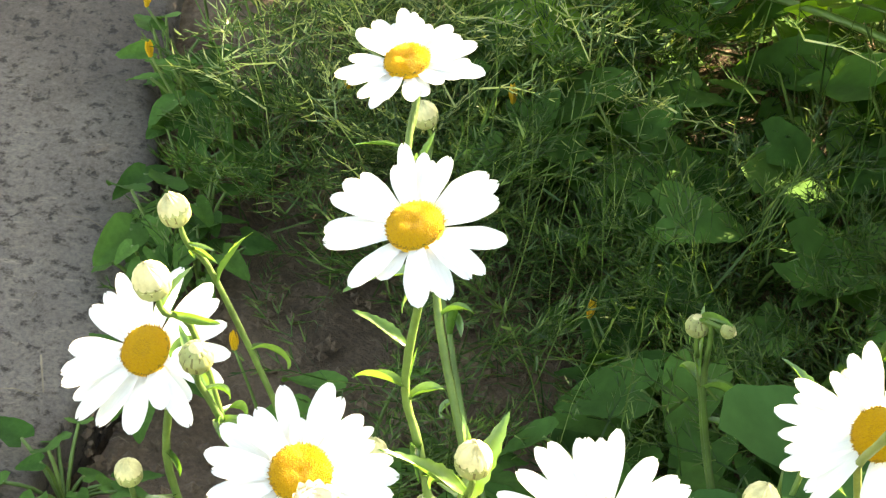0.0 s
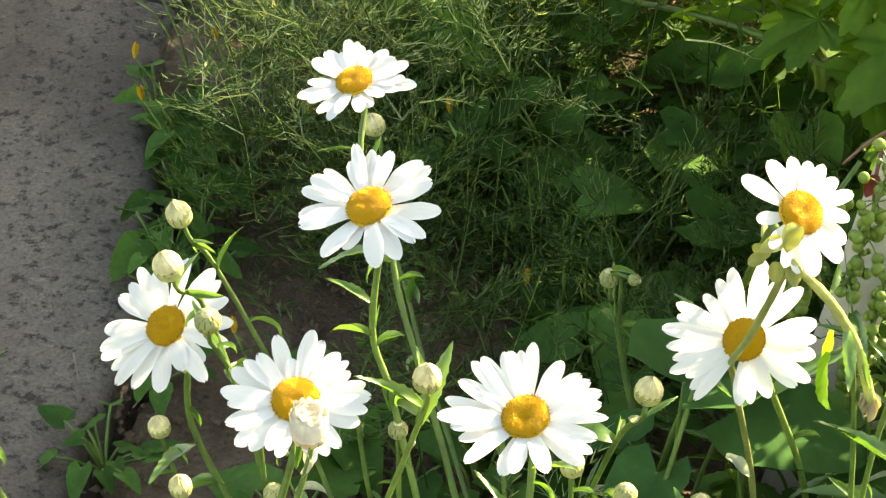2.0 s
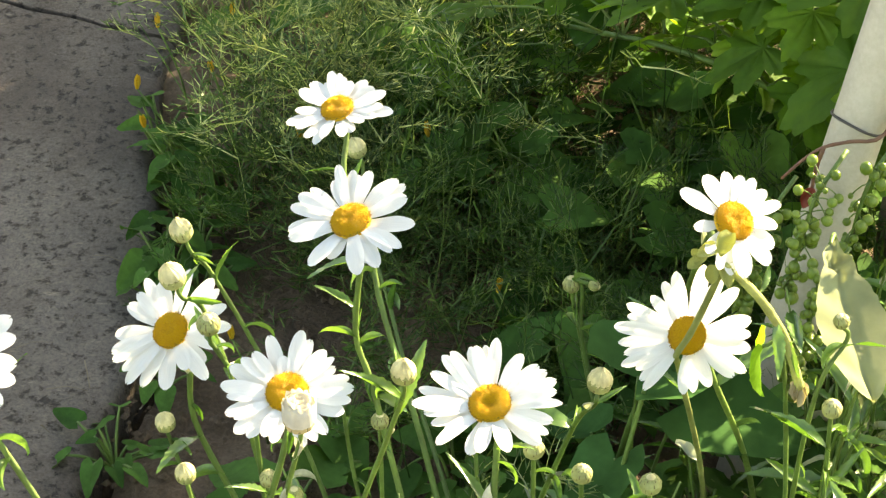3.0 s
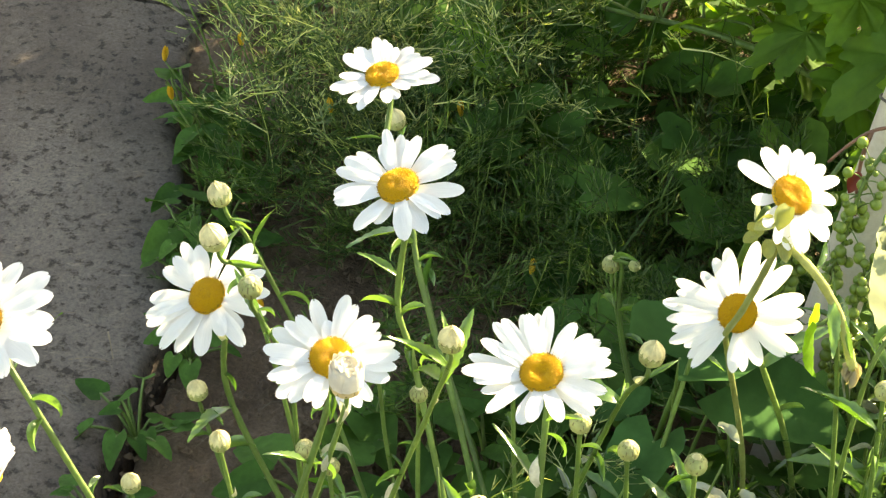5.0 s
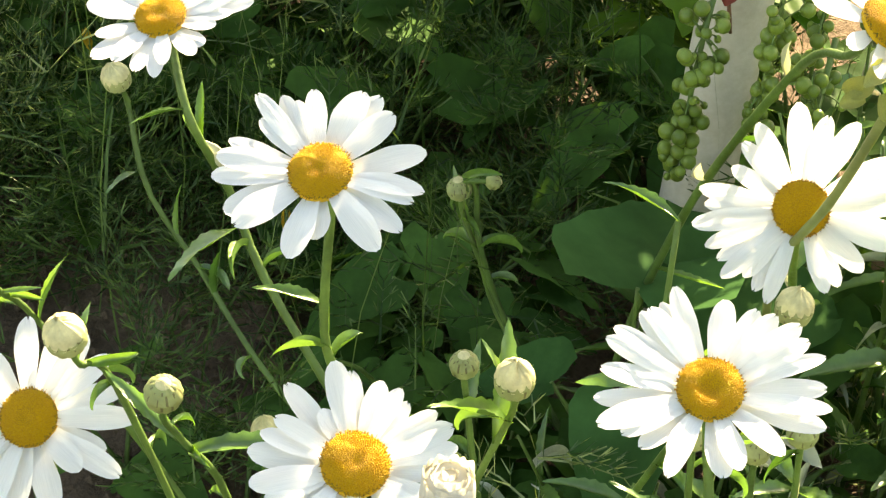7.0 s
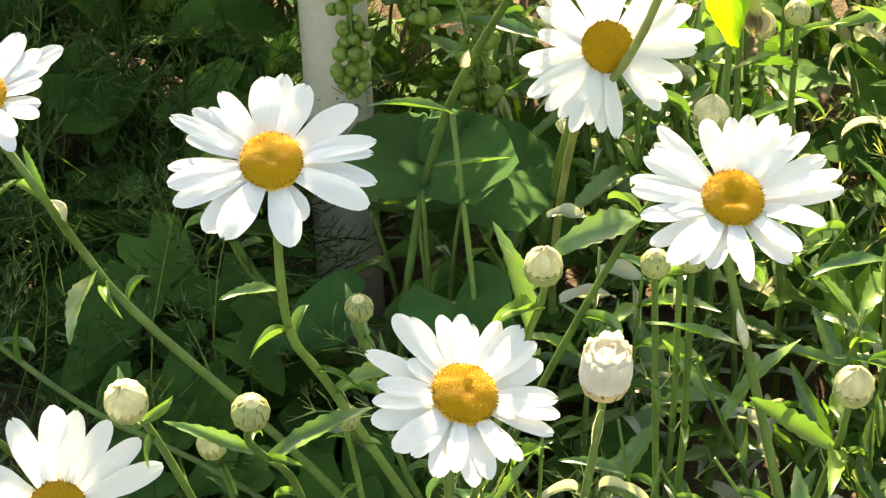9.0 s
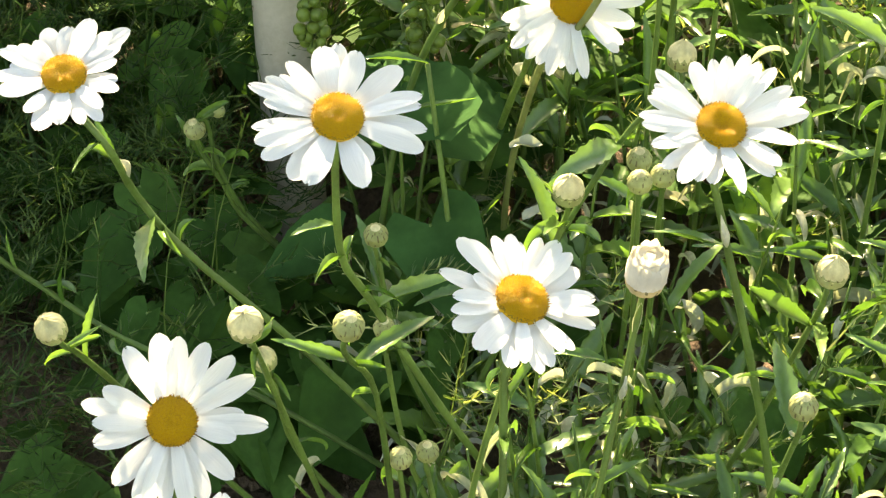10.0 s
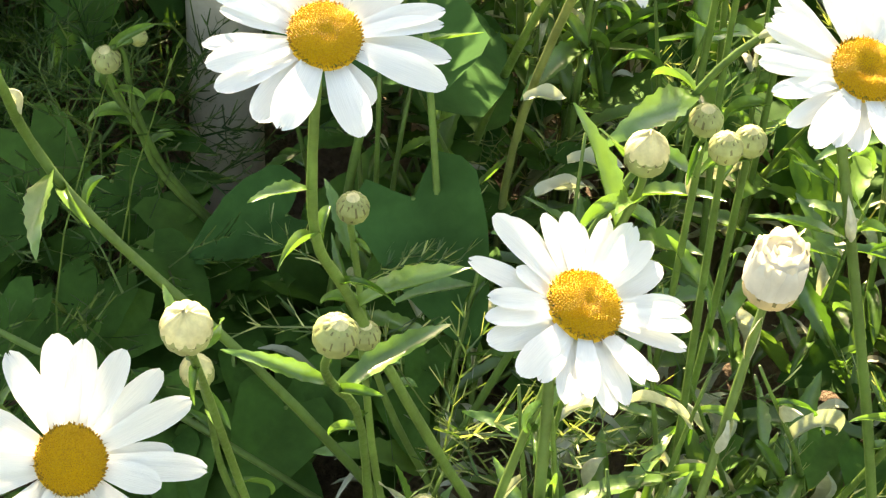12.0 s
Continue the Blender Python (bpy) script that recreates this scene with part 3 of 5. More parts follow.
def bud(place, axis, radius, stage, stem_points, label, seed, leaves=()):
    """A closed flower bud on its stalk. stage: 0 tight and round, 1 swelling, 2 showing its petals."""
    place, axis, radius = Vector(place), Vector(axis).normalized(), radius * BUD_SIZE
    root = Vector(stem_points[0])
    ob = thing("daisy_bud", Matrix.Translation(root), label, "flower bud", "daisy buds")
    neck = place - axis * radius * 0.88
    me, pts = make_stem([*stem_points, neck - axis * 0.010, neck], 0.0016, 0.0012, root, n=20, sides=6)
    part("stem", me, ob)
    top = frame_to(axis, seed * 1.7, place - root) @ Matrix.Scale(radius, 4)
    part("calyx", CUPS[stage], ob, "pale green scales", top)
    part("petal_tip", TIPS[stage], ob, "cream folded petals", top)
    for spec in leaves:
        leaf_on(ob, pts, *spec)
    rng = random.Random(seed + 500)
    for k in range(3):
        leaf_on(ob, pts, 0.4 + 0.15 * k + rng.uniform(-0.05, 0.05), rng.uniform(0.010, 0.022), k * 2.4 + seed, rng.uniform(0.2, 1.0), 10 + rng.randrange(5))
    return ob


PETALS_A = [(6, 29.6, 9.2), (26, 24.6, 9.0), (50, 26.0, 8.5), (68, 21.5, 6.1), (82, 25.2, 6.0), (89, 29.4, 6.0), (96, 30.4, 6.0), (107, 23.8, 6.0), (121, 30.4, 7.0), (139, 29.4, 8.2), (170, 25.1, 6.0), (190, 30.5, 9.3), (208, 26.9, 8.0), (228, 28.0, 6.3), (244, 29.8, 6.3), (252, 25.3, 6.0), (278, 25.5, 6.2), (293, 23.3, 6.0), (313, 23.3, 6.0), (329, 27.8, 6.0), (339, 35.5, 7.9), (346, 27.9, 7.5)]
PETALS_B = [(14, 32.3, 9.0), (30, 35.0, 8.1), (42, 34.5, 10.6), (70, 32.8, 6.8), (82, 30.6, 6.0), (88, 34.9, 6.4), (100, 39.3, 6.0), (108, 31.1, 6.0), (129, 35.6, 6.0), (141, 36.5, 7.9), (153, 37.1, 7.6), (176, 34.8, 10.0), (189, 34.5, 10.4), (228, 34.1, 9.7), (241, 25.3, 8.4), (277, 38.1, 9.1), (286, 31.7, 6.0), (293, 37.0, 8.5), (310, 35.0, 6.0), (318, 36.7, 7.8), (343, 36.2, 10.7)]
PETALS_C = [(13, 36.3, 8.1), (32, 35.9, 8.5), (45, 37.5, 10.1), (70, 36.6, 8.4), (103, 31.6, 8.2), (116, 38.2, 7.4), (129, 33.1, 6.6), (143, 33.9, 8.4), (175, 35.6, 8.5), (193, 37.3, 7.4), (200, 38.2, 6.9), (212, 35.8, 6.4), (227, 39.0, 7.2), (241, 35.7, 8.6), (264, 34.9, 8.8), (294, 27.6, 8.0), (305, 40.4, 7.9), (314, 30.7, 6.6), (336, 39.7, 7.9), (354, 38.0, 7.6)]
PETALS_D = [(1, 34.0, 7.9), (14, 32.3, 6.1), (30, 28.3, 6.0), (38, 30.2, 6.0), (51, 30.6, 6.9), (69, 33.0, 6.0), (78, 35.8, 7.7), (97, 21.7, 6.0), (106, 35.2, 7.0), (127, 29.6, 6.0), (139, 31.5, 6.8), (151, 33.9, 8.1), (172, 34.2, 7.9), (181, 30.8, 6.1), (198, 33.1, 7.9), (208, 30.3, 6.0), (219, 34.4, 7.7), (231, 31.4, 6.9), (245, 27.8, 6.2), (256, 29.2, 6.0), (285, 31.9, 6.0), (297, 32.2, 6.5), (310, 31.7, 6.7), (336, 31.3, 8.2), (349, 33.0, 6.6)]
PETALS_E = [(9, 34.2, 6.7), (23, 31.6, 6.7), (34, 30.3, 6.6), (53, 29.4, 7.4), (82, 35.1, 6.3), (91, 32.1, 6.0), (100, 31.8, 6.0), (105, 32.7, 6.0), (120, 35.4, 6.0), (128, 35.3, 6.0), (145, 34.1, 6.7), (162, 36.1, 6.0), (176, 37.7, 7.8), (186, 32.3, 6.7), (198, 30.3, 6.7), (216, 27.9, 6.5), (220, 34.3, 6.0), (249, 30.9, 7.6), (260, 30.0, 6.9), (286, 31.9, 7.3), (311, 37.3, 7.0), (319, 37.5, 6.0), (331, 35.2, 6.8), (349, 36.5, 6.0), (359, 33.5, 6.1)]
PETALS_F = [(6, 37.1, 8.3), (36, 37.6, 7.9), (53, 35.5, 7.3), (70, 38.8, 8.5), (97, 35.2, 7.1), (110, 32.5, 6.4), (129, 29.5, 6.0), (148, 38.0, 6.3), (157, 35.4, 6.0), (168, 40.4, 7.0), (181, 37.9, 6.0), (191, 36.1, 6.0), (201, 38.9, 6.6), (209, 33.1, 6.0), (219, 35.1, 6.1), (229, 37.5, 6.0), (265, 32.4, 6.6), (275, 31.7, 6.0), (293, 32.1, 7.6), (315, 36.1, 6.9), (324, 39.8, 6.9), (341, 37.5, 8.1), (354, 36.1, 6.4)]
PETALS_G = [(3, 25.1, 7.1), (27, 32.0, 6.1), (45, 29.7, 6.6), (62, 29.4, 6.0), (76, 28.0, 6.3), (93, 28.8, 7.3), (121, 28.4, 9.3), (153, 32.0, 7.8), (193, 22.3, 6.0), (229, 25.4, 6.6), (249, 29.1, 6.2), (263, 29.6, 7.1), (278, 31.0, 9.3), (313, 28.8, 8.7), (337, 25.5, 9.0)]
PETALS_H = [(17, 39.3, 10.5), (34, 41.6, 10.5), (59, 36.3, 10.5), (79, 33.6, 10.5), (97, 37.8, 10.5), (115, 39.7, 10.5), (139, 36.7, 10.5), (169, 32.9, 10.5), (203, 32.1, 10.5), (234, 32.9, 10.5), (262, 39.3, 10.5), (277, 34.8, 10.5), (296, 36.3, 10.5), (320, 40.9, 10.5), (340, 40.1, 10.5), (355, 39.0, 10.5)]

# leaves on a stalk: share of its length, size, azimuth, lift, mesh
daisy((0.0220, 0.2252, 0.3144), (-0.219, -0.126, 0.968), 9.6, PETALS_A, 0.105, [(0.1, 0.05, 0), (0.071, 0.128, 0.12), (0.044, 0.185, 0.202), (0.038, 0.207, 0.237), (0.025, 0.209, 0.275)],
      "white daisy in full bloom on a tall green stem", 1, ((0.72, 0.022, 2.9, 0.2, 1), (0.62, 0.024, 1.2, 0.9, 3), (0.45, 0.04, 3.4, 0.3, 2)))
daisy((0.0308, 0.0964, 0.3341), (-0.246, -0.223, 0.943), 10.8, PETALS_B, 0.063, [(0.09, 0.0, 0), (0.06, 0.058, 0.131), (0.04, 0.089, 0.22), (0.031, 0.098, 0.255)],
      "white daisy with gaps between its upper petals", 2, ((0.66, 0.026, 2.7, 0.6, 0), (0.58, 0.020, 0.9, 1.2, 4), (0.4, 0.04, 5.2, 0.7, 5)))
daisy((-0.0725, 0.1227, 0.2382), (-0.373, -0.443, 0.815), 10.5, PETALS_C, 0.063, [(0.02, 0.06, 0), (-0.029, 0.109, 0.081), (-0.063, 0.127, 0.159), (-0.065, 0.13, 0.202)],
      "white daisy leaning over the concrete path", 3, ((0.4, 0.04, 4.0, 0.4, 2),))
daisy((-0.0018, -0.0027, 0.3027), (-0.034, -0.340, 0.940), 10.9, PETALS_D, 0.068, [(-0.05, -0.02, 0), (-0.033, -0.011, 0.152), (-0.007, 0.002, 0.253)],
      "white daisy behind a swelling bud", 4, ((0.45, 0.03, 3.6, 0.9, 1),))
daisy((0.0987, -0.0451, 0.3309), (-0.186, -0.271, 0.944), 10.4, PETALS_E, 0.177, [(0.09, -0.11, 0), (0.094, -0.083, 0.151), (0.1, -0.053, 0.262)],
      "broad white daisy with a dimpled yellow disc", 5, ((0.5, 0.04, 2.2, 0.6, 3), (0.66, 0.03, 5.6, 0.8, 0), (0.75, 0.022, 3.2, 0.9, 5)))
daisy((0.2093, 0.0702, 0.2719), (-0.394, -0.558, 0.730), 10.5, PETALS_F, 0.152, [(0.28, 0.16, 0), (0.258, 0.13, 0.12), (0.231, 0.1, 0.21)],
      "white daisy with many narrow petals behind a stalk", 6, ((0.5, 0.05, 0.4, 0.5, 2),))
daisy((0.2271, 0.0590, 0.3582), (0.333, -0.451, 0.828), 10.6, PETALS_G, 0.012, [(0.17, 0.165, 0), (0.192, 0.161, 0.127), (0.209, 0.152, 0.197), (0.216, 0.128, 0.257), (0.22, 0.092, 0.322)],
      "small white daisy above hairy pale green leaves", 7, ((0.3, 0.04, 5.0, 0.3, 4),))
daisy((-0.1793, 0.0334, 0.2951), (-0.15, -0.44, 0.89), 11.5, PETALS_H, 0.06, [(-0.03, 0.0, 0), (-0.105, 0.008, 0.141), (-0.157, 0.027, 0.246)],
      "white daisy standing over the concrete path", 8, ((0.6, 0.04, 1.0, 0.5, 3),))
daisy((-0.174, -0.018, 0.236), (-0.10, -0.05, 0.99), 7.0, [(13.8 * k + 6 * math.sin(k * 3.1), 17.0 + 1.5 * math.sin(k * 5.3), 5.6) for k in range(26)], 1.15, [(-0.04, 0.0, 0), (-0.12, -0.01, 0.12)],
      "half-open white daisy with upright petals", 9)

# place, radius, stage, axis, waypoints of the stalk from its root, leaves
BUDS = [
    ((-0.0683, 0.1809, 0.2625), 0.0093, 1, (-0.35, 0.1, 1), [(0.04, 0.1, 0), (-0.008, 0.158, 0.131), (-0.05, 0.179, 0.226)], ((0.5, 0.032, 0.3, 1.4, 1), (0.75, 0.018, 5.6, 0.3, 4))),
    ((-0.0647, 0.0875, 0.3058), 0.0100, 1, (-0.25, -0.1, 1), [(0.0, 0.05, 0), (-0.024, 0.083, 0.161), (-0.048, 0.094, 0.27)], ((0.8, 0.02, 1.0, 0.8, 2),)),
    ((-0.0442, 0.0528, 0.3020), 0.0088, 0, (-0.02, -0.2, 1), [(0.0, 0.05, 0), (-0.019, 0.048, 0.151), (-0.025, 0.052, 0.242), (-0.038, 0.056, 0.274)], ((0.55, 0.04, 5.8, 0.3, 0), (0.62, 0.035, 2.2, 0.6, 3))),
    ((0.0300, 0.3166, 0.2176), 0.0088, 1, (-0.25, 0.05, 1), [(0.11, 0.08, 0), (0.076, 0.181, 0.078), (0.058, 0.237, 0.105), (0.046, 0.275, 0.137), (0.033, 0.298, 0.17)], ((0.55, 0.026, 1.7, 1.1, 1), (0.47, 0.024, 1.5, 1.3, 6), (0.7, 0.02, 3.4, 0.3, 2))),
    ((0.0570, 0.0038, 0.3087), 0.0092, 1, (0.02, -0.05, 1), [(0.0, 0.04, 0), (0.022, 0.028, 0.151), (0.048, 0.012, 0.257)], ((0.72, 0.04, 3.4, 0.9, 5), (0.6, 0.04, 0.8, 1.0, 0), (0.8, 0.025, 1.9, 1.1, 3))),
    ((0.1555, -0.0056, 0.3083), 0.0090, 1, (0.15, 0, 1), [(0.09, 0.1, 0), (0.126, 0.055, 0.151), (0.145, 0.017, 0.257)], ((0.5, 0.05, 3.0, 0.5, 2), (0.78, 0.02, 0.4, 0.4, 1))),
    ((0.1618, 0.2556, 0.1550), 0.0078, 0, (-0.1, 0.1, 1), [(0.2, 0.16, 0), (0.175, 0.232, 0.082), (0.168, 0.246, 0.117)], ((0.62, 0.035, 1.8, 1.1, 3), (0.8, 0.02, 0.2, 1.3, 4))),
    ((-0.0808, 0.1220, 0.1690), 0.0082, 1, (-0.15, 0, 1), [(0.0, 0.04, 0), (-0.057, 0.103, 0.09)], ()),
    ((0.0063, -0.0511, 0.3300), 0.0110, 2, (0.03, -0.08, 1), [(-0.06, -0.035, 0), (-0.034, -0.043, 0.152), (-0.005, -0.048, 0.268)], ()),
    ((-0.0177, 0.0452, 0.1970), 0.0072, 0, (0, 0, 1), [(0.01, 0.02, 0), (-0.014, 0.037, 0.1)], ()),
    ((0.1484, -0.0038, 0.2427), 0.0078, 0, (0, 0, 1), [(0.15, 0.01, 0), (0.152, 0.0, 0.12)], ()),
    ((0.1880, 0.0228, 0.2081), 0.0085, 0, (0, 0, 1), [(0.19, 0.03, 0), (0.19, 0.025, 0.1)], ((0.6, 0.03, 2.0, 0.9, 2),)),
    ((0.0951, 0.1155, 0.1999), 0.0080, 0, (-0.05, 0, 1), [(0.11, 0.05, 0), (0.1, 0.1, 0.101)], ((0.6, 0.03, 1.0, 0.9, 2),)),
    ((0.0430, 0.0841, 0.2018), 0.0070, 0, (0, 0, 1), [(0.06, 0.03, 0), (0.045, 0.07, 0.101)], ()),
    ((0.1232, -0.0024, 0.2598), 0.0078, 0, (0, 0, 1), [(0.12, -0.01, 0), (0.123, -0.005, 0.13)], ()),
    ((0.0680, -0.1079, 0.3013), 0.0092, 1, (0.05, -0.1, 1), [(0.149, -0.033, 0), (0.104, -0.073, 0.152), (0.077, -0.1, 0.258)], ((0.52, 0.05, 2.4, 0.8, 4), (0.5, 0.05, 3.6, 0.8, 1))),
    ((0.0420, -0.1109, 0.2479), 0.0085, 0, (0.05, 0, 1), [(0.09, -0.06, 0), (0.064, -0.088, 0.116), (0.048, -0.106, 0.208)], ((0.6, 0.045, 0.6, 0.6, 2),)),
    ((-0.0041, 0.0391, 0.1900), 0.0070, 0, (0, 0, 1), [(0.03, 0.01, 0), (0.005, 0.03, 0.102)], ()),
    ((0.020, 0.134, 0.179), 0.0080, 1, (-0.1, 0.2, 1), [(0.06, 0.06, 0), (0.03, 0.12, 0.1)], ()),
    ((0.288, -0.066, 0.260), 0.0085, 1, (-0.1, 0, 1), [(0.3, -0.06, 0), (0.295, -0.064, 0.13)], ((0.6, 0.05, 2.0, 0.8, 0), (0.4, 0.05, 4.5, 0.6, 3))),
    ((0.243, -0.090, 0.220), 0.0085, 0, (0, 0, 1), [(0.26, -0.08, 0), (0.25, -0.088, 0.1)], ()),
    ((0.281, 0.023, 0.260), 0.0075, 0, (0, 0, 1), [(0.3, 0.03, 0), (0.285, 0.025, 0.13)], ((0.6, 0.05, 3.0, 0.8, 5),)),
    ((-0.063, 0.047, 0.200), 0.0080, 1, (-0.1, 0, 1), [(0.0, 0.02, 0), (-0.045, 0.04, 0.1)], ()),
    ((-0.116, 0.077, 0.140), 0.0078, 1, (-0.1, 0, 1), [(-0.02, 0.03, 0), (-0.09, 0.065, 0.07)], ()),
    ((0.2898, 0.0641, 0.285), 0.0062, 0, (-0.3, 0, 1), [(0.272, 0.055, 0), (0.270, 0.050, 0.15), (0.278, 0.052, 0.245)], ((0.7, 0.03, 0.2, 0.1, 2),)),
    ((0.1752, 0.2492, 0.1590), 0.0050, 0, (0.8, -0.3, -0.1), [(0.2, 0.16, 0), (0.177, 0.229, 0.080), (0.168, 0.246, 0.125), (0.168, 0.252, 0.156)], ()),
    ((0.334, 0.065, 0.200), 0.0085, 1, (0, 0, 1), [(0.34, 0.05, 0), (0.335, 0.06, 0.1)], ((0.6, 0.04, 4.0, 0.5, 1),)),
]
BUD_LABELS = ["tight round pale green daisy bud on a thin stem", "swelling cream daisy bud on a green stem", "opening daisy bud with a brush of white petals"]
for k, (p, r, stage, axis, way, leaves) in enumerate(BUDS):
    bud(p, axis, r, stage, way, BUD_LABELS[stage], k, leaves)


# ---------------------------------------------------------------- leafy shoots of the daisy clump
def shoot(root, height, lean, count, seed, size=(0.035, 0.065)):
    """A flowerless daisy shoot: a stalk with leaves all round it."""
    rng = random.Random(seed)
    root = Vector(root)
    tip = root + Vector((lean[0], lean[1], height))
    ob = thing("daisy_shoot", Matrix.Translation(root), "leafy green daisy shoot without a flower", "shoot", "leafy daisy shoots")
    me, pts = make_stem([root, root.lerp(tip, 0.5) + Vector((lean[0] * -0.2, lean[1] * -0.2, 0)), tip], 0.0021, 0.0006, root, n=12, sides=6)
    part("stem", me, ob)
    for k in range(count):
        w = 0.12 + 0.86 * (k + rng.random() * 0.6) / count
        curled = rng.random() < 0.48
        leaf_on(ob, pts, min(w, 0.99), rng.uniform(*size) * (1.1 - 0.45 * w) * (0.6 if curled else 1.0), k * 2.4 + rng.uniform(-0.5, 0.5), rng.uniform(0.15, 1.25), 10 + rng.randrange(8) if curled else rng.randrange(7))


rng = random.Random(11)
for k in range(104):
    x, y = rng.uniform(0.20, 0.66), rng.uniform(-0.24, 0.15)
    shoot((x, y, 0), rng.uniform(0.13, 0.27) * (0.75 if x < 0.28 else 1.0), (rng.uniform(-0.05, 0.03), rng.uniform(-0.04, 0.04)), rng.randrange(8, 13), k)
for k in range(44):
    x, y = rng.uniform(-0.01, 0.22), rng.uniform(-0.17, 0.11)
    shoot((x, y, 0), rng.uniform(0.07, 0.17), (rng.uniform(-0.05, 0.04), rng.uniform(-0.04, 0.04)), rng.randrange(7, 11), 100 + k)
for k in range(34):
    x, y = rng.uniform(0.08, 0.34), rng.uniform(-0.24, 0.02)
    shoot((x, y, 0), rng.uniform(0.05, 0.13), (rng.uniform(-0.05, 0.04), rng.uniform(-0.04, 0.04)), rng.randrange(7, 10), 500 + k)
for k in range(80):
    x, y = rng.uniform(0.42, 1.0), rng.uniform(-0.5, 0.32)
    shoot((x, y, 0), rng.uniform(0.14, 0.26), (rng.uniform(-0.05, 0.03), rng.uniform(-0.04, 0.04)), rng.randrange(8, 12), 300 + k, (0.045, 0.08))
for k in range(14):
    x, y = rng.uniform(0.14, 0.36), rng.uniform(0.08, 0.22)
    if bare_strip(x, y):
        continue
    shoot((x, y, 0), rng.uniform(0.06, 0.14), (rng.uniform(-0.04, 0.02), rng.uniform(-0.03, 0.03)), rng.randrange(7, 10), 200 + k)

for k in range(16):
    shoot((rng.uniform(0.29, 0.40), rng.uniform(0.12, 0.22), 0), rng.uniform(0.15, 0.24), (rng.uniform(-0.03, 0.03), rng.uniform(-0.03, 0.03)), rng.randrange(8, 12), 400 + k)
for k in range(9):
    shoot((rng.uniform(0.03, 0.10), rng.uniform(-0.03, 0.07), 0), rng.uniform(0.12, 0.20), (rng.uniform(-0.03, 0.03), rng.uniform(-0.03, 0.03)), rng.randrange(6, 9), 600 + k)


def lone_leaf_shoot():
    """A thin bare stalk that ends in one narrow leaf."""
    root = Vector((0.155, 0.095, 0))
    ob = thing("daisy_shoot", Matrix.Translation(root), "thin bare daisy shoot ending in one narrow leaf", "shoot", "leafy daisy shoots")
    me, pts = make_stem([root, (0.180, 0.118, 0.11), (0.2039, 0.143, 0.2095)], 0.0018, 0.0013, root, n=12, sides=6)
    part("stem", me, ob)
    leaf_on(ob, pts, 1.0, 0.036, 1.92, 0.28, 1)


lone_leaf_shoot()


def bleached_leaf(place, length, about, lift, seed):
    """A dry white leaf caught among the green ones."""
    rng = random.Random(seed)
    bm = bmesh.new()
    blade(bm, length, length * 0.36, 12, 4, 0.25, 0.5, rng.uniform(-0.8, 0.8), wave=0.05)
    m = Matrix.Translation(place) @ Matrix.Rotation(about, 4, "Z") @ Matrix.Rotation(-lift, 4, "Y")
    thing("dry_leaf", m, "bleached curled dry leaf caught among green leaves", "dry leaf", "bleached dry leaves", mesh_of("dry_leaf", bm, CURLED))


for k, (place, length, about, lift) in enumerate((((0.2110, 0.1010, 0.165), 0.017, 5.4, 0.1), ((0.200, 0.088, 0.130), 0.026, 5.6, 0.0), ((0.225, 0.085, 0.128), 0.022, 5.0, 0.3))):
    bleached_leaf(place, length, about, lift, k)


def dry_litter():
    """Bleached, curled dry leaves and stalk ends lying among the shoots."""
    rng = random.Random(71)
    verts, faces = [], []
    for k in range(420):
        x, y, z = rng.uniform(0.10, 0.55), rng.uniform(-0.22, 0.16), 0.008 + 0.06 * rng.random() ** 2
        a, tip, d, w = rng.uniform(0, 6.28), rng.uniform(-0.5, 0.7), rng.uniform(0.010, 0.030), rng.uniform(0.002, 0.006)
        n0 = len(verts)
        for s in range(6):
            t = s / 5 - 0.5
            half = w * math.cos(t * 2.9) / 2
            bow = 0.25 * d * (t * t * 4 - 1)
            for e in (-1, 0, 1):
                verts.append((x + t * d * math.cos(a) - e * half * math.sin(a), y + t * d * math.sin(a) + e * half * math.cos(a), z + t * d * tip - bow + 0.4 * half * abs(e)))
        for s in range(5):
            for e in (0, 1):
                q = n0 + 3 * s + e
                faces.append((q, q + 3, q + 4, q + 1))
    me = bpy.data.meshes.new("dry_leaf_litter")
    me.from_pydata(verts, [], faces)
    me.materials.append(CURLED)
    tagged(new("dry_leaf_litter", me), "bleached dry leaves lying among the daisy shoots", "litter", kind="stuff")


dry_litter()


# ---------------------------------------------------------------- broad-leaved plants
def make_heart(seed, mat):
    """A heart-shaped leaf of length 1, folded a little along its midrib, with sunken veins."""
    rng = random.Random(seed)
    bm = bmesh.new()

    def outline(t):
        return (min(1.0, (t + 0.04) / 0.16) ** 0.5) * max(0.0, 1 - t) ** 0.62 * 1.15 + 0.001
    grid = blade(bm, 1.0, rng.uniform(0.72, 0.9), 14, 8, rng.uniform(0.05, 0.3), rng.uniform(0.05, 0.2), rng.uniform(-0.2, 0.2), outline, wave=0.015)
    for i, row in enumerate(grid):
        for j, v in enumerate(row):
            s = 2 * j / 8 - 1
            v.co.x -= 0.22 * abs(s) * max(0, 0.35 - i / 14) / 0.35
            v.co.z += 0.012 * math.cos((i - abs(s) * 4) * 2.1) - (0.02 if j == 4 else 0)
    return mesh_of("leaf", bm, mat)


HEARTS = [make_heart(k, BROAD) for k in range(5)]
DOCKS = [make_heart(60 + k, DOCK) for k in range(5)]
FRESH_HEARTS = [make_heart(20 + k, BROAD_FRESH) for k in range(5)]


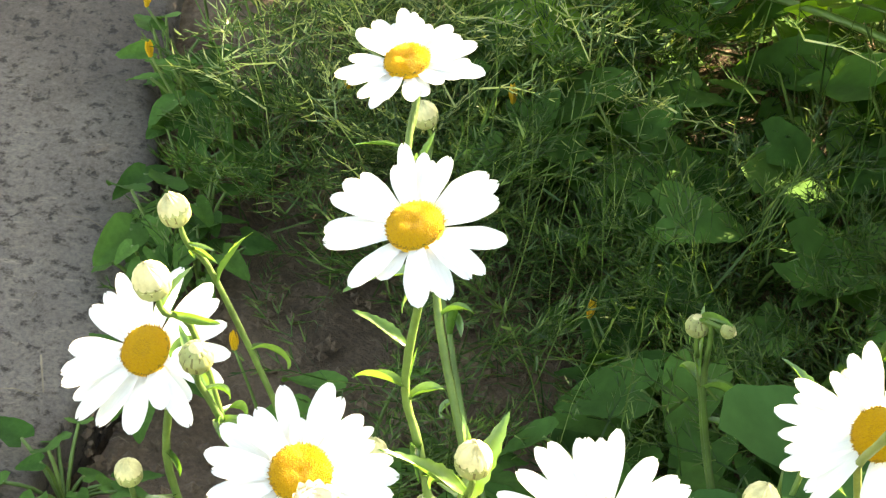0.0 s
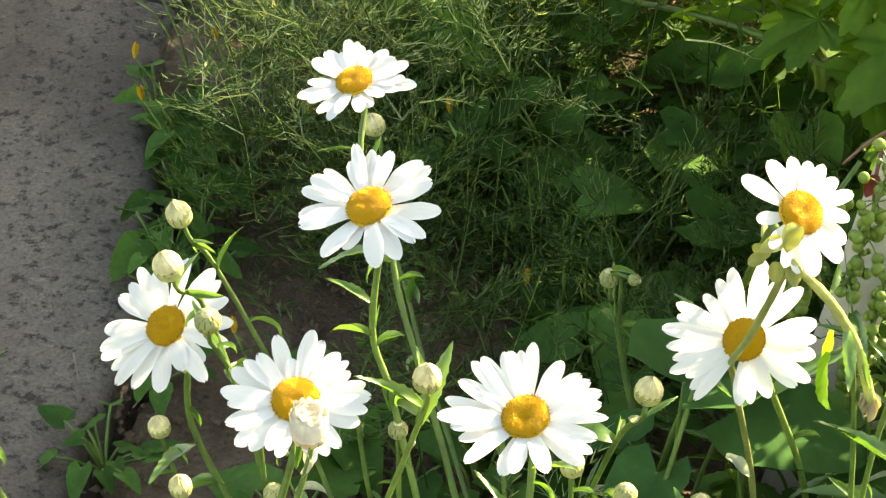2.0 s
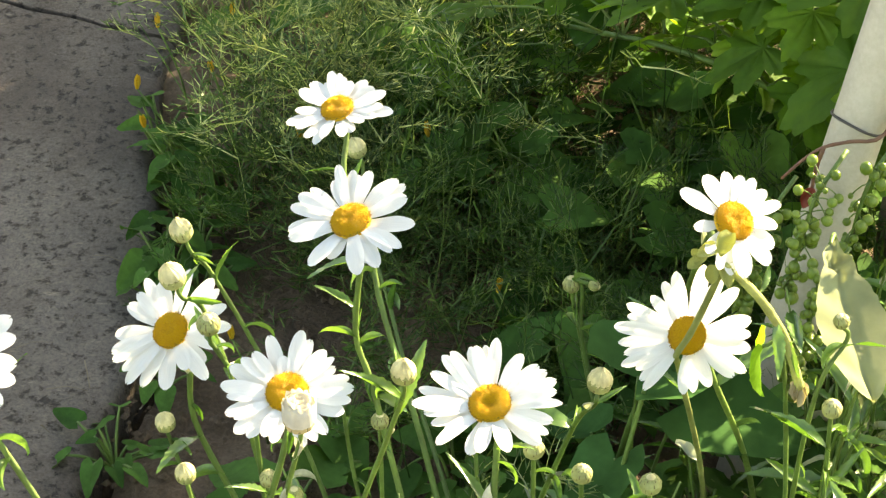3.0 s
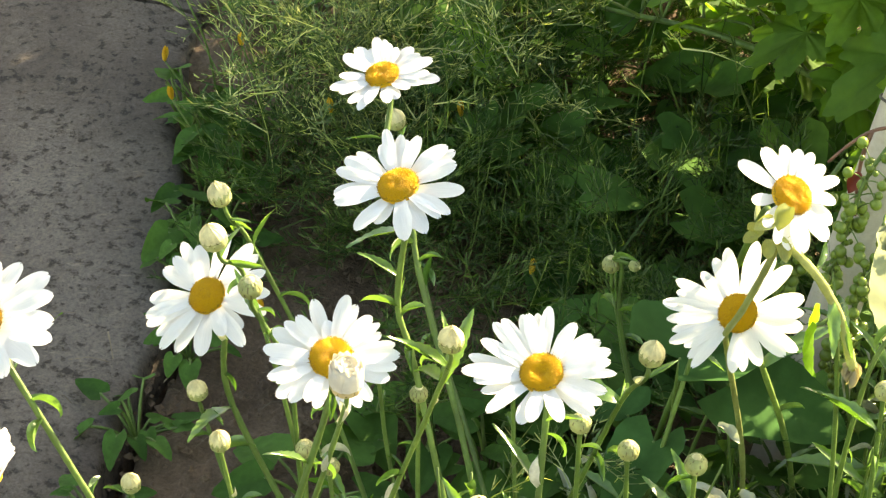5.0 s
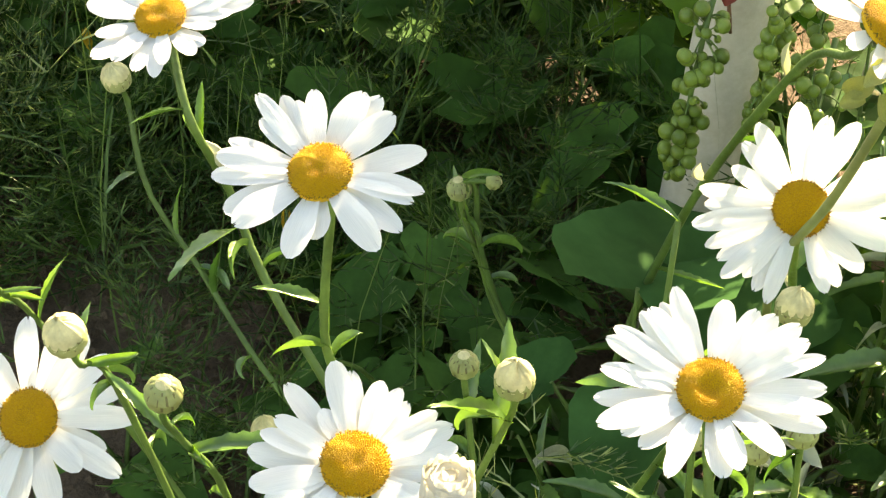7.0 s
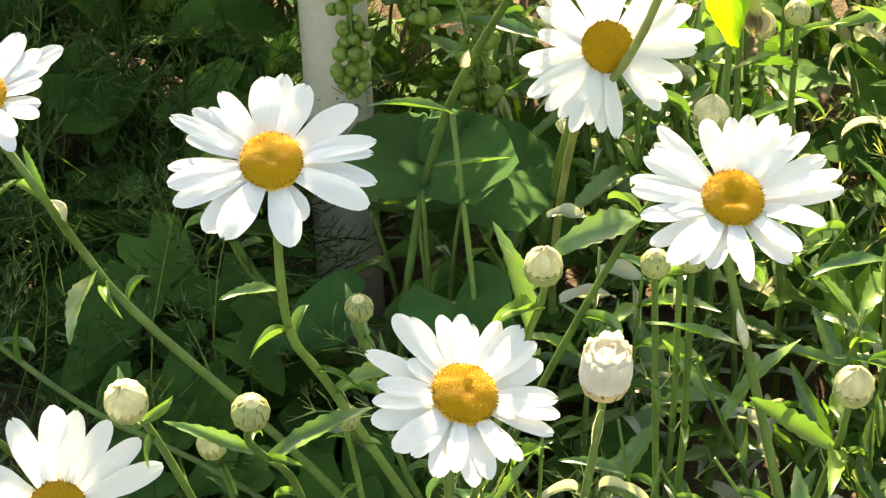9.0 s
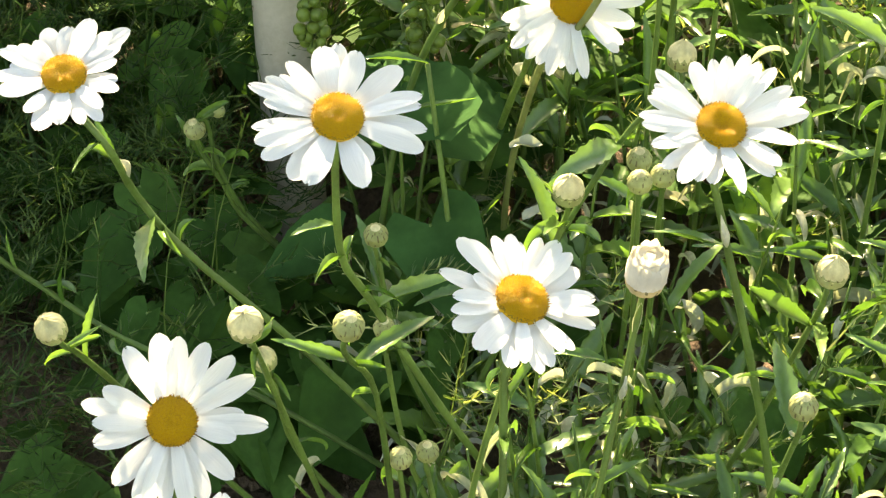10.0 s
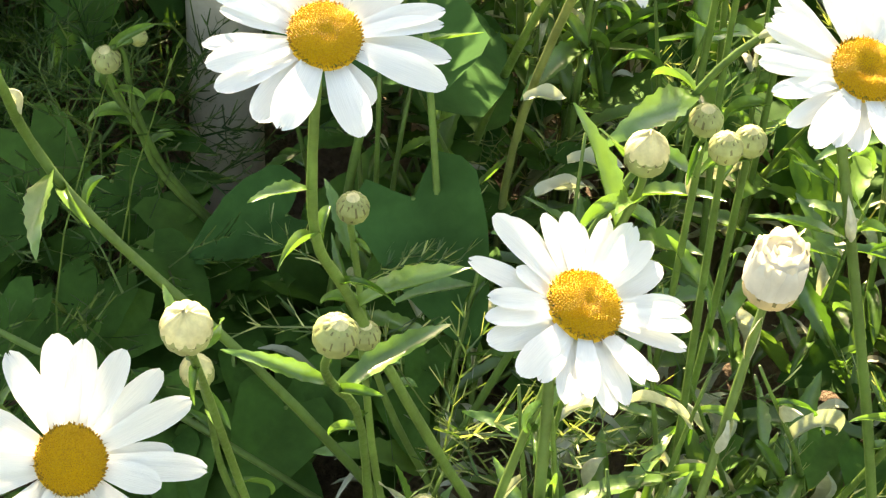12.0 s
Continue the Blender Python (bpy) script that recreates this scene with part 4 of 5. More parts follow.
def broad_plant(root, leaves, label, seed, hearts=HEARTS):
    """leaves: tip reach in plan (dx, dy), height, leaf length, tilt in degrees below level."""
    root = Vector(root)
    rng = random.Random(seed)
    ob = thing("broadleaf_weed", Matrix.Translation(root), label, "weed", "broad-leaved weeds")
    for dx, dy, h, size, tilt in leaves:
        top = Vector((dx, dy, h))
        me, _ = make_stem([root, root + top * 0.55 + Vector((0, 0, h * 0.18)), root + top], 0.0013, 0.0010, root, n=8, sides=5)
        stalk = part("leaf_stalk", me, ob)
        a = math.atan2(dy, dx) + rng.uniform(-0.4, 0.4)
        m = Matrix.Translation(top) @ Matrix.Rotation(a, 4, "Z") @ Matrix.Rotation(radians(tilt), 4, "Y") @ Matrix.Rotation(rng.uniform(-0.4, 0.4), 4, "X")
        part("leaf", hearts[rng.randrange(5)], stalk, "", m @ Matrix.Scale(size, 4))


rng = random.Random(23)
for k in range(70):
    x, y = (rng.uniform(0.12, 0.28), rng.uniform(0.10, 0.28)) if k >= 60 else (rng.uniform(0.35, 0.6), rng.uniform(0.0, 0.2)) if k >= 52 else (rng.uniform(0.05, 0.42), rng.uniform(0.26, 0.62)) if k < 26 else (rng.uniform(0.12, 0.55), rng.uniform(0.16, 0.36)) if k < 34 else (rng.uniform(0.18, 0.6), rng.uniform(-0.2, 0.15))
    if (k < 34 and k % 5 in (1, 4) and x < 0.24) or bare_strip(x, y) or (abs((x - 0.286) * 0.67 - (y - 0.272) * 0.74) < 0.035 and x < 0.29):
        continue
    leaves = []
    for q in range(rng.randrange(5, 9)):
        a = q * 2.4 + rng.uniform(-0.4, 0.4)
        d = rng.uniform(0.015, 0.045)
        leaves.append((d * math.cos(a), d * math.sin(a), rng.uniform(0.02, 0.085), rng.uniform(0.022, 0.05), rng.uniform(-5, 35)))
    broad_plant((x, y, 0), leaves, "low dark green weed with heart-shaped leaves", k)
for k in range(42):
    x, y = (rng.uniform(-0.07, 0.22), rng.uniform(0.52, 1.15)) if k < 30 else (rng.uniform(0.10, 0.34), rng.uniform(0.60, 1.0))
    broad_plant((x, y, 0), [(rng.uniform(0.01, 0.04) * math.cos(q * 2.4), rng.uniform(0.01, 0.04) * math.sin(q * 2.4), rng.uniform(0.02, 0.09), rng.uniform(0.022, 0.042), rng.uniform(-5, 30)) for q in range(7)], "low fresh green weed under the feathery foliage", 120 + k, FRESH_HEARTS)
for k, (x, y) in enumerate(((0.115, 0.62), (0.15, 0.50), (0.36, 0.30), (0.20, 0.42), (0.30, 0.40), (0.34, 0.50), (0.28, 0.56), (0.42, 0.44))):
    broad_plant((x, y, 0), [(0.035 * math.cos(q * 2.4), 0.035 * math.sin(q * 2.4), rng.uniform(0.03, 0.09), rng.uniform(0.04, 0.065), rng.uniform(0, 30)) for q in range(6)], "dark green weed with wide heart-shaped leaves", 150 + k)
for k in range(15):
    x, y = rng.uniform(0.12, 0.40), rng.uniform(0.50, 0.98)
    broad_plant((x, y, 0), [(0.035 * math.cos(q * 2.4 + k), 0.035 * math.sin(q * 2.4 + k), rng.uniform(0.02, 0.12), rng.uniform(0.032, 0.058), rng.uniform(0, 40)) for q in range(6)], "fresh green weed with wide heart-shaped leaves", 260 + k, FRESH_HEARTS)
for k, (x, y) in enumerate(((-0.02, 0.20), (0.05, 0.25), (0.01, 0.30))):
    broad_plant((x, y, 0), [(0.03 * math.cos(q * 2.4), 0.03 * math.sin(q * 2.4), rng.uniform(0.015, 0.05), rng.uniform(0.03, 0.05), rng.uniform(0, 25)) for q in range(5)], "low dark green weed with heart-shaped leaves", 80 + k)
broad_plant((0.19, 0.15, 0), [(0.004, 0.004, 0.168, 0.100, 10), (0.034, 0.002, 0.150, 0.080, 16), (-0.010, -0.020, 0.125, 0.062, 24), (0.035, 0.03, 0.120, 0.06, 25), (-0.02, 0.03, 0.10, 0.045, 25)], "dark green weed with large smooth rounded leaves", 51, DOCKS)
broad_plant((0.322, 0.205, 0), [(0.0, -0.02, 0.09, 0.05, 25), (-0.02, 0.0, 0.10, 0.05, 30), (0.03, -0.01, 0.10, 0.05, 30), (0.01, 0.02, 0.11, 0.045, 40), (-0.02, -0.03, 0.09, 0.06, 20), (0.03, -0.03, 0.08, 0.06, 20)], "dark green weed at the foot of the pipe", 58)
for k in range(13):
    x, y = 0.075 + 0.135 * rng.random(), rng.uniform(0.13, 0.22)
    broad_plant((x, y, 0), [(rng.uniform(0.01, 0.03) * math.cos(q * 2.4 + k), rng.uniform(0.01, 0.03) * math.sin(q * 2.4 + k), rng.uniform(0.015, 0.055), rng.uniform(0.025, 0.045), rng.uniform(-5, 30)) for q in range(6)], "low dark green weed under the daisy stems", 320 + k)
broad_plant((-0.11, 0.44, 0), [(-0.015, -0.01, 0.04, 0.03, 10), (-0.02, 0.03, 0.035, 0.03, 20), (0.01, -0.03, 0.03, 0.028, 5), (0.0, 0.03, 0.04, 0.03, 15), (0.02, 0.01, 0.03, 0.03, 5), (-0.01, 0.015, 0.02, 0.025, 0)], "green heart-leaved weed spreading over the path edge", 52)
for k in range(11):
    y = rng.uniform(0.30, 0.60)
    x = slab_edge(y) + rng.uniform(0.004, 0.04)
    broad_plant((x, y, 0), [(rng.uniform(0.008, 0.028) * math.cos(q * 2.4 + k), rng.uniform(0.008, 0.028) * math.sin(q * 2.4 + k), rng.uniform(0.015, 0.05), rng.uniform(0.012, 0.024), rng.uniform(-5, 30)) for q in range(9)], "soft small-leaved green weed on the path edge", 220 + k)
broad_plant((-0.075, 0.56, 0), [(-0.025, 0.0, 0.035, 0.03, 10), (-0.02, 0.03, 0.04, 0.03, 20), (0.01, -0.04, 0.03, 0.03, 5)], "green heart-leaved weed spreading over the path edge", 53)
broad_plant((-0.07, 0.85, 0), [(-0.03, -0.02, 0.04, 0.05, 12), (0.02, -0.04, 0.06, 0.05, 20), (0.04, 0.0, 0.07, 0.05, 10)], "green heart-leaved weed spreading over the path edge", 54)
broad_plant((0.09, 0.70, 0), [(0.0, -0.06, 0.09, 0.075, 8), (-0.08, 0.0, 0.09, 0.06, 12), (0.05, 0.02, 0.1, 0.07, 20), (-0.03, 0.05, 0.08, 0.06, 20)], "green weed with long pointed leaves", 55)
broad_plant((-0.135, 0.26, 0), [(rng.uniform(0.008, 0.034) * math.cos(q * 2.4), rng.uniform(0.008, 0.034) * math.sin(q * 2.4), rng.uniform(0.012, 0.04), rng.uniform(0.011, 0.023), rng.uniform(-5, 30)) for q in range(14)], "small-leaved green weed growing in the gap beside the path", 56)
broad_plant((-0.15, 0.17, 0), [(rng.uniform(0.008, 0.034) * math.cos(q * 2.4), rng.uniform(0.008, 0.034) * math.sin(q * 2.4), rng.uniform(0.012, 0.04), rng.uniform(0.011, 0.023), rng.uniform(-5, 30)) for q in range(14)], "small-leaved green weed growing in the gap beside the path", 57)


# ---------------------------------------------------------------- feathery poppy foliage
def ribbon(verts, faces, pts, width, rng):
    """A thin ribbon along pts."""
    d = (pts[-1] - pts[0]).normalized()
    side = d.cross(Vector((rng.uniform(-1, 1), rng.uniform(-1, 1), rng.uniform(-0.4, 1)))).normalized()
    n0 = len(verts)
    for k, p in enumerate(pts):
        w = width * (1 - 0.6 * k / (len(pts) - 1)) / 2
        verts.append(tuple(p - side * w))
        verts.append(tuple(p + side * w))
    for k in range(len(pts) - 1):
        a = n0 + 2 * k
        faces.append((a, a + 1, a + 3, a + 2))


def sprig(verts, faces, root, height, lean, rng, size=(0.024, 0.048), width=0.0011):
    """A thin stalk with finely divided leaves: a midrib with side ribs that fork into three narrow lobes."""
    tip = root + Vector((lean[0], lean[1], height))
    mid = root.lerp(tip, 0.5) - Vector((lean[0], lean[1], 0)) * 0.25
    path = smooth_path([root, mid, tip], 6)
    ribbon(verts, faces, path, width * 1.1, rng)
    for q in range(rng.randrange(6, 9)):
        at = path[rng.randrange(2, 7)]
        a, up = rng.uniform(0, 6.28), rng.uniform(-0.2, 0.9)
        out = Vector((math.cos(a) * math.cos(up), math.sin(a) * math.cos(up), math.sin(up)))
        d = rng.uniform(*size)
        ribbon(verts, faces, [at, at + out * d * 0.5 + Vector((0, 0, 0.003)), at + out * d], width * 1.1, rng)
        across = out.cross(Vector((0, 0, 1))).normalized()
        for s in (0.35, 0.58, 0.8, 1.0):
            foot = at + out * d * s + Vector((0, 0, 0.012 * s * (1 - s)))
            for sign in (-1, 1):
                way = (out * 0.9 + across * sign * 0.75 + Vector((0, 0, rng.uniform(-0.1, 0.7)))).normalized()
                fork = foot + way * d * rng.uniform(0.10, 0.20)
                ribbon(verts, faces, [foot, fork], width * 0.9, rng)
                for lobe in (-0.55, 0.0, 0.55):
                    end = fork + (way + across * lobe * 0.9 + Vector((0, 0, rng.uniform(-0.1, 0.5)))).normalized() * d * rng.uniform(0.12, 0.24)
                    ribbon(verts, faces, [fork, end], width * 0.85, rng)


def feathery(spots, label, seed, tall, mat):
    rng = random.Random(seed)
    verts, faces = [], []
    for x, y in spots(rng):
        if bare_strip(x, y):
            continue
        sprig(verts, faces, Vector((x, y, -0.005)), rng.uniform(*tall) + max(0.0, min(0.06, 0.5 * x)) * (tall[1] > 0.15), (rng.uniform(-0.07, 0.07), rng.uniform(-0.07, 0.05)), rng)
    me = bpy.data.meshes.new("feathery_foliage")
    me.from_pydata(verts, [], faces)
    me.materials.append(mat)
    tagged(new("feathery_foliage", me), label, "foliage", kind="stuff")


def beside_path(r):
    """Thick along the path, thinner and taller further into the bed."""
    edge = [(-0.072 + 0.09 * r.random(), r.uniform(0.47, 1.6)) for _ in range(150)]
    return edge + [(r.uniform(-0.06, 0.20), r.uniform(0.50, 1.5)) for _ in range(210)]


feathery(beside_path, "feathery green poppy foliage beside the path", 5, (0.05, 0.19), FEATHER_LIT)
feathery(lambda r: [(r.uniform(-0.07, 0.06), r.uniform(0.42, 0.62)) for _ in range(60)] + [(r.uniform(0.02, 0.42), r.uniform(0.40, 0.85)) for _ in range(210)] + [(r.uniform(0.04, 0.40), r.uniform(0.25, 0.47)) for _ in range(120)], "feathery green poppy foliage coloured darker for shade", 6, (0.03, 0.11), FEATHER_SHADED)
feathery(lambda r: [(r.uniform(0.10, 0.6), r.uniform(-0.1, 0.2)) for _ in range(40)], "feathery green foliage between the daisy shoots", 7, (0.05, 0.14), FEATHER_LIT)


def grass_stalks():
    """Thin upright grass stalks with narrow seed heads."""
    rng = random.Random(31)
    verts, faces = [], []
    for k in range(170):
        root = Vector((rng.uniform(-0.08, 0.45), rng.uniform(0.45, 0.95), 0)) if k < 90 else Vector((rng.uniform(0.03, 0.42), rng.uniform(0.22, 0.5), 0))
        if bare_strip(root.x, root.y):
            continue
        tip = root + Vector((rng.uniform(-0.04, 0.04), rng.uniform(-0.04, 0.03), rng.uniform(0.10, 0.24)))
        path = smooth_path([root, root.lerp(tip, 0.5) + Vector((rng.uniform(-0.01, 0.01), rng.uniform(-0.01, 0.01), 0)), tip], 5)
        ribbon(verts, faces, path, 0.0011, rng)
        for q in range(rng.randrange(0, 7)):
            p = path[-1].lerp(path[-2], rng.random())
            ribbon(verts, faces, [p, p + Vector((rng.uniform(-0.006, 0.006), rng.uniform(-0.006, 0.006), rng.uniform(0.004, 0.012)))], 0.0016, rng)
        if k % 2:
            out = Vector((rng.uniform(-0.05, 0.05), rng.uniform(-0.05, 0.05), rng.uniform(0.01, 0.05)))
            ribbon(verts, faces, [path[2], path[2] + out * 0.6 + Vector((0, 0, 0.01)), path[2] + out], 0.002, rng)
    me = bpy.data.meshes.new("grass_stalks")
    me.from_pydata(verts, [], faces)
    # grass takes the green with shade in its colour too
    me.materials.append(FEATHER_SHADED)
    tagged(new("grass_stalks", me), "thin green grass stalks among the weeds", "grass", kind="stuff")


grass_stalks()


def poppy(root, top, tilt, seed):
    """A furled yellow poppy on a thin stalk."""
    root, top = Vector(root), Vector(top)
    ob = thing("poppy_bud", Matrix.Translation(root), "furled yellow poppy on a thin green stalk", "flower bud", "yellow poppies")
    me, _ = make_stem([root, root.lerp(top, 0.55) + Vector((0.005, -0.004, 0)), top], 0.0010, 0.0008, root, n=10, sides=5)
    part("stem", me, ob)
    bm = bmesh.new()
    lathe(bm, [(0.10, -0.05), (0.28, 0.05), (0.34, 0.3), (0.32, 0.6), (0.2, 0.9), (0.05, 1.05)], 10, 0.07)
    for k in range(4):
        m = Matrix.Rotation(k * 1.57 + seed, 4, "Z") @ Matrix.Translation((0.26, 0, 0.15)) @ Matrix.Rotation(-1.5, 4, "Y")
        blade(bm, 0.95, 0.5, 5, 3, -0.12, -0.3, m=m)
    part("petals", mesh_of("petals", bm, POPPY), ob, "yellow furled petals", frame_to((tilt[0], tilt[1], 1), seed, top - root) @ Matrix.Diagonal((0.0052, 0.0052, 0.0110, 1)))


for k, (x, y, z) in enumerate(((-0.126, 0.662, 0.08), (-0.140, 0.610, 0.06), (-0.131, 0.561, 0.06), (-0.081, 0.587, 0.09), (-0.069, 0.663, 0.09), (-0.015, 0.518, 0.08), (0.077, 0.515, 0.08), (0.121, 0.363, 0.06), (-0.055, 0.298, 0.08))):
    poppy((max(x + 0.02, -0.105), y - 0.015, 0), (x, y, z), (0.15 * math.sin(k * 2.0), 0.2 * math.cos(k)), k)


# ---------------------------------------------------------------- pipe and grapevine
PIPE_FOOT, PIPE_WAY = Vector((0.286, 0.272, 0.0)), Vector((0.226, 0.153, 0.962)).normalized()


def build_pipe():
    ob = thing("pipe_post", Matrix.Translation(PIPE_FOOT), "cream plastic pipe standing in the soil as a post", "post")
    bm = bmesh.new()
    pts = [PIPE_WAY * (-0.09 + 1.26 * k / 24) for k in range(25)]
    tube(bm, pts, [0.0172] * 25, 32)
    part("pipe", mesh_of("pipe", bm, PIPE), ob)
    bm = bmesh.new()
    at = frame_to(PIPE_WAY, 0.0, PIPE_WAY * 0.247)
    tube(bm, [at @ Vector((0.0182 * math.cos(a), 0.0182 * math.sin(a), 0.002 * math.sin(a * 2))) for a in (6.9 * k / 40 for k in range(41))], [0.0009] * 41, 6)
    part("wire_tie", mesh_of("wire", bm, WIRE), ob, "dark wire tied round the pipe")


build_pipe()


def make_vine_leaf(seed):
    """A toothed, five-lobed grape leaf of length 1 along +x, stalk end at the origin."""
    rng = random.Random(seed)
    bm = bmesh.new()
    lobes = ((0.0, 1.0), (0.95, 0.8), (-0.95, 0.8), (1.9, 0.62), (-1.9, 0.62))
    rings, n = 5, 93
    rows = []
    fold = rng.uniform(0.0, 0.25)
    for i in range(1, rings + 1):
        row = []
        for k in range(n):
            a = -2.75 + 5.5 * k / (n - 1)
            r = max(h * math.exp(-((a - c) / 0.52) ** 2) for c, h in lobes)
            r = 0.18 + 0.82 * r
            if i == rings:
                r *= 1 + 0.06 * math.sin(k * 1.57)
            r *= 0.62 * i / rings
            x, y = r * math.cos(a) * 1.2, r * math.sin(a) * 1.15
            z = fold * abs(y) - 0.22 * (x * x + y * y) + 0.03 * math.sin(5 * a + seed) * i / rings - 0.022 * sum(math.exp(-((a - c) / 0.07) ** 2) for c, _ in lobes) + 0.008 * math.sin(11 * a + 2.5 * i)
            row.append(bm.verts.new((x + 0.05, y, z)))
        rows.append(row)
    mid = bm.verts.new((0.05, 0, 0))
    for k in range(n - 1):
        bm.faces.new((mid, rows[0][k], rows[0][k + 1]))
        for a, b in zip(rows, rows[1:]):
            bm.faces.new((a[k], b[k], b[k + 1], a[k + 1]))
    return mesh_of("vine_leaf", bm, VINE)


VINE_LEAVES = [make_vine_leaf(k) for k in range(5)]


def build_vine():
    root = Vector((0.40, 0.42, 0))
    ob = thing("grapevine", Matrix.Translation(root), "grapevine with brown trunk, broad green leaves and unseen canes added for shade", "vine")
    rng = random.Random(77)
    me, _ = make_stem([root + Vector((0, 0, -0.03)), root + Vector((0.02, 0.02, 0.2)), root + Vector((0.11, 0.08, 0.45)), root + Vector((0.15, 0.2, 0.7))], 0.016, 0.011, root, BARK, 22, 9)
    part("trunk", me, ob, "brown shredding bark")
    # the high canes are added out of view to shade path and weeds
    canes = ([(0.02, 0.02, 0.2), (-0.05, 0.12, 0.24), (-0.13, 0.16, 0.22)], [(0.04, 0.04, 0.26), (0.0, 0.3, 0.42), (-0.1, 0.55, 0.45)], [(0.08, 0.06, 0.35), (0.2, 0.3, 0.5), (0.1, 0.6, 0.55)],
             [(0.11, 0.08, 0.45), (-0.02, 0.25, 0.52), (-0.1, 0.4, 0.5)], [(0.02, 0.02, 0.18), (-0.02, 0.2, 0.2), (-0.15, 0.35, 0.22)], [(0.05, 0.05, 0.3), (0.25, 0.15, 0.35), (0.35, 0.35, 0.4)], [(0.02, 0.02, 0.1), (-0.12, 0.11, 0.13), (-0.22, 0.19, 0.11)], [(0.02, 0.02, 0.14), (-0.06, 0.16, 0.17), (-0.12, 0.28, 0.16)],
             [(0.1, 0.1, 0.4), (0.02, 0.45, 0.40), (-0.1, 0.75, 0.36)], [(0.1, 0.1, 0.42), (0.16, 0.5, 0.44), (0.1, 0.9, 0.40)], [(0.1, 0.1, 0.4), (-0.05, 0.3, 0.36), (-0.16, 0.5, 0.30)],
             [(0.1, 0.1, 0.4), (0.0, 0.6, 0.38), (-0.12, 0.95, 0.34)], [(0.1, 0.1, 0.42), (0.08, 0.6, 0.36), (-0.05, 1.0, 0.40)], [(0.12, 0.1, 0.4), (-0.06, 0.62, 0.30), (-0.14, 0.85, 0.40)],
             [(0.1, 0.1, 0.4), (0.06, 0.25, 0.42), (0.01, 0.42, 0.41), (-0.05, 0.56, 0.40)], [(0.05, 0.05, 0.3), (-0.1, 0.12, 0.38), (-0.22, 0.22, 0.40)], [(0.05, 0.05, 0.3), (-0.08, 0.2, 0.36), (-0.2, 0.32, 0.36)],
             [(0.1, 0.1, 0.4), (-0.02, 0.5, 0.36), (-0.17, 0.72, 0.31)], [(0.1, 0.1, 0.4), (-0.04, 0.42, 0.34), (-0.15, 0.56, 0.30)], [(0.12, 0.1, 0.42), (0.14, 0.5, 0.46), (0.09, 0.82, 0.47)],
             # two canes added behind the pipe to keep the sun off it
             [(0.03, 0.02, 0.25), (0.06, -0.06, 0.27), (0.07, -0.15, 0.30)], [(0.03, 0.02, 0.2), (0.10, -0.02, 0.22), (0.12, -0.12, 0.20)],
             [(0.1, 0.1, 0.42), (0.06, 0.6, 0.43), (-0.02, 0.77, 0.41), (-0.07, 0.95, 0.40)])
    for n, way in enumerate(canes):
        me, pts = make_stem([root + Vector(p) for p in way], 0.0035, 0.0018, root, STEM, 14, 6)
        cane = part("cane", me, ob)
        for k in range(24):
            p = pts[rng.randrange(1, 15)]
            a = rng.uniform(0, 6.28)
            d = rng.uniform(0.03, 0.09)
            top = p + Vector((d * math.cos(a), d * math.sin(a), rng.uniform(-0.04, 0.06)))
            tilt, roll, kind, size = rng.uniform(-0.1, 0.9), rng.uniform(-0.5, 0.5), rng.randrange(5), rng.uniform(0.05, 0.085)
            if n == 0 and k % 2:
                continue  # the lowest cane is half bare
            me2, _ = make_stem([root + p, root + p.lerp(top, 0.5) + Vector((0, 0, 0.01)), root + top], 0.0012, 0.001, root, STEM, 5, 5)
            part("leaf_stalk", me2, cane)
            m = Matrix.Translation(top) @ Matrix.Rotation(a, 4, "Z") @ Matrix.Rotation(tilt, 4, "Y") @ Matrix.Rotation(roll, 4, "X")
            part("vine_leaf", VINE_LEAVES[kind], cane, "", m @ Matrix.Scale(size, 4))


build_vine()


def grape_bunch(top, count, size, seed):
    """Small unripe grapes round a branching green stalk."""
    top = Vector(top)
    rng = random.Random(seed)
    ob = thing("grape_bunch", Matrix.Translation(top), "loose bunch of small unripe green grapes", "grapes", "grape bunches")
    me, pts = make_stem([top + Vector((0.02, 0.02, 0.03)), top + Vector((0.0, 0.0, 0.01)), top + Vector((-0.008, -0.004, -0.03)), top + Vector((-0.012, -0.006, -0.055))], 0.0016, 0.0009, top, STEM, 12, 6)
    part("stalk", me, ob)
    bm = bmesh.new()
    bmesh.ops.create_icosphere(bm, subdivisions=2, radius=1.0)
    berry = mesh_of("grape", bm, GRAPE)
    for k in range(count):
        p = pts[3 + k % 10]
        a = rng.uniform(0, 6.28)
        d = rng.uniform(0.002, 0.012) * (1.15 - 0.06 * (k % 10))
        q = p + Vector((d * math.cos(a), d * math.sin(a), rng.uniform(-0.012, 0.012)))
        me2, _ = make_stem([top + p, top + p.lerp(q, 0.6) + Vector((0, 0, 0.002)), top + q], 0.0005, 0.0005, top, STEM, 3, 4)
        stalk = part("berry_stalk", me2, ob)
        part("grape", berry, stalk, "", Matrix.Translation(q) @ Matrix.Diagonal((1, 1, rng.uniform(1.0, 1.15), 1)) @ Matrix.Scale(size * rng.choice((0.5, 0.75, 0.9, 1.0, 1.1)), 4))


grape_bunch((0.302, 0.226, 0.232), 52, 0.0036, 3)
grape_bunch((0.335, 0.236, 0.235), 26, 0.0036, 5)
grape_bunch((0.304, 0.196, 0.182), 56, 0.0038, 6)
grape_bunch((0.278, 0.250, 0.195), 70, 0.0036, 4)


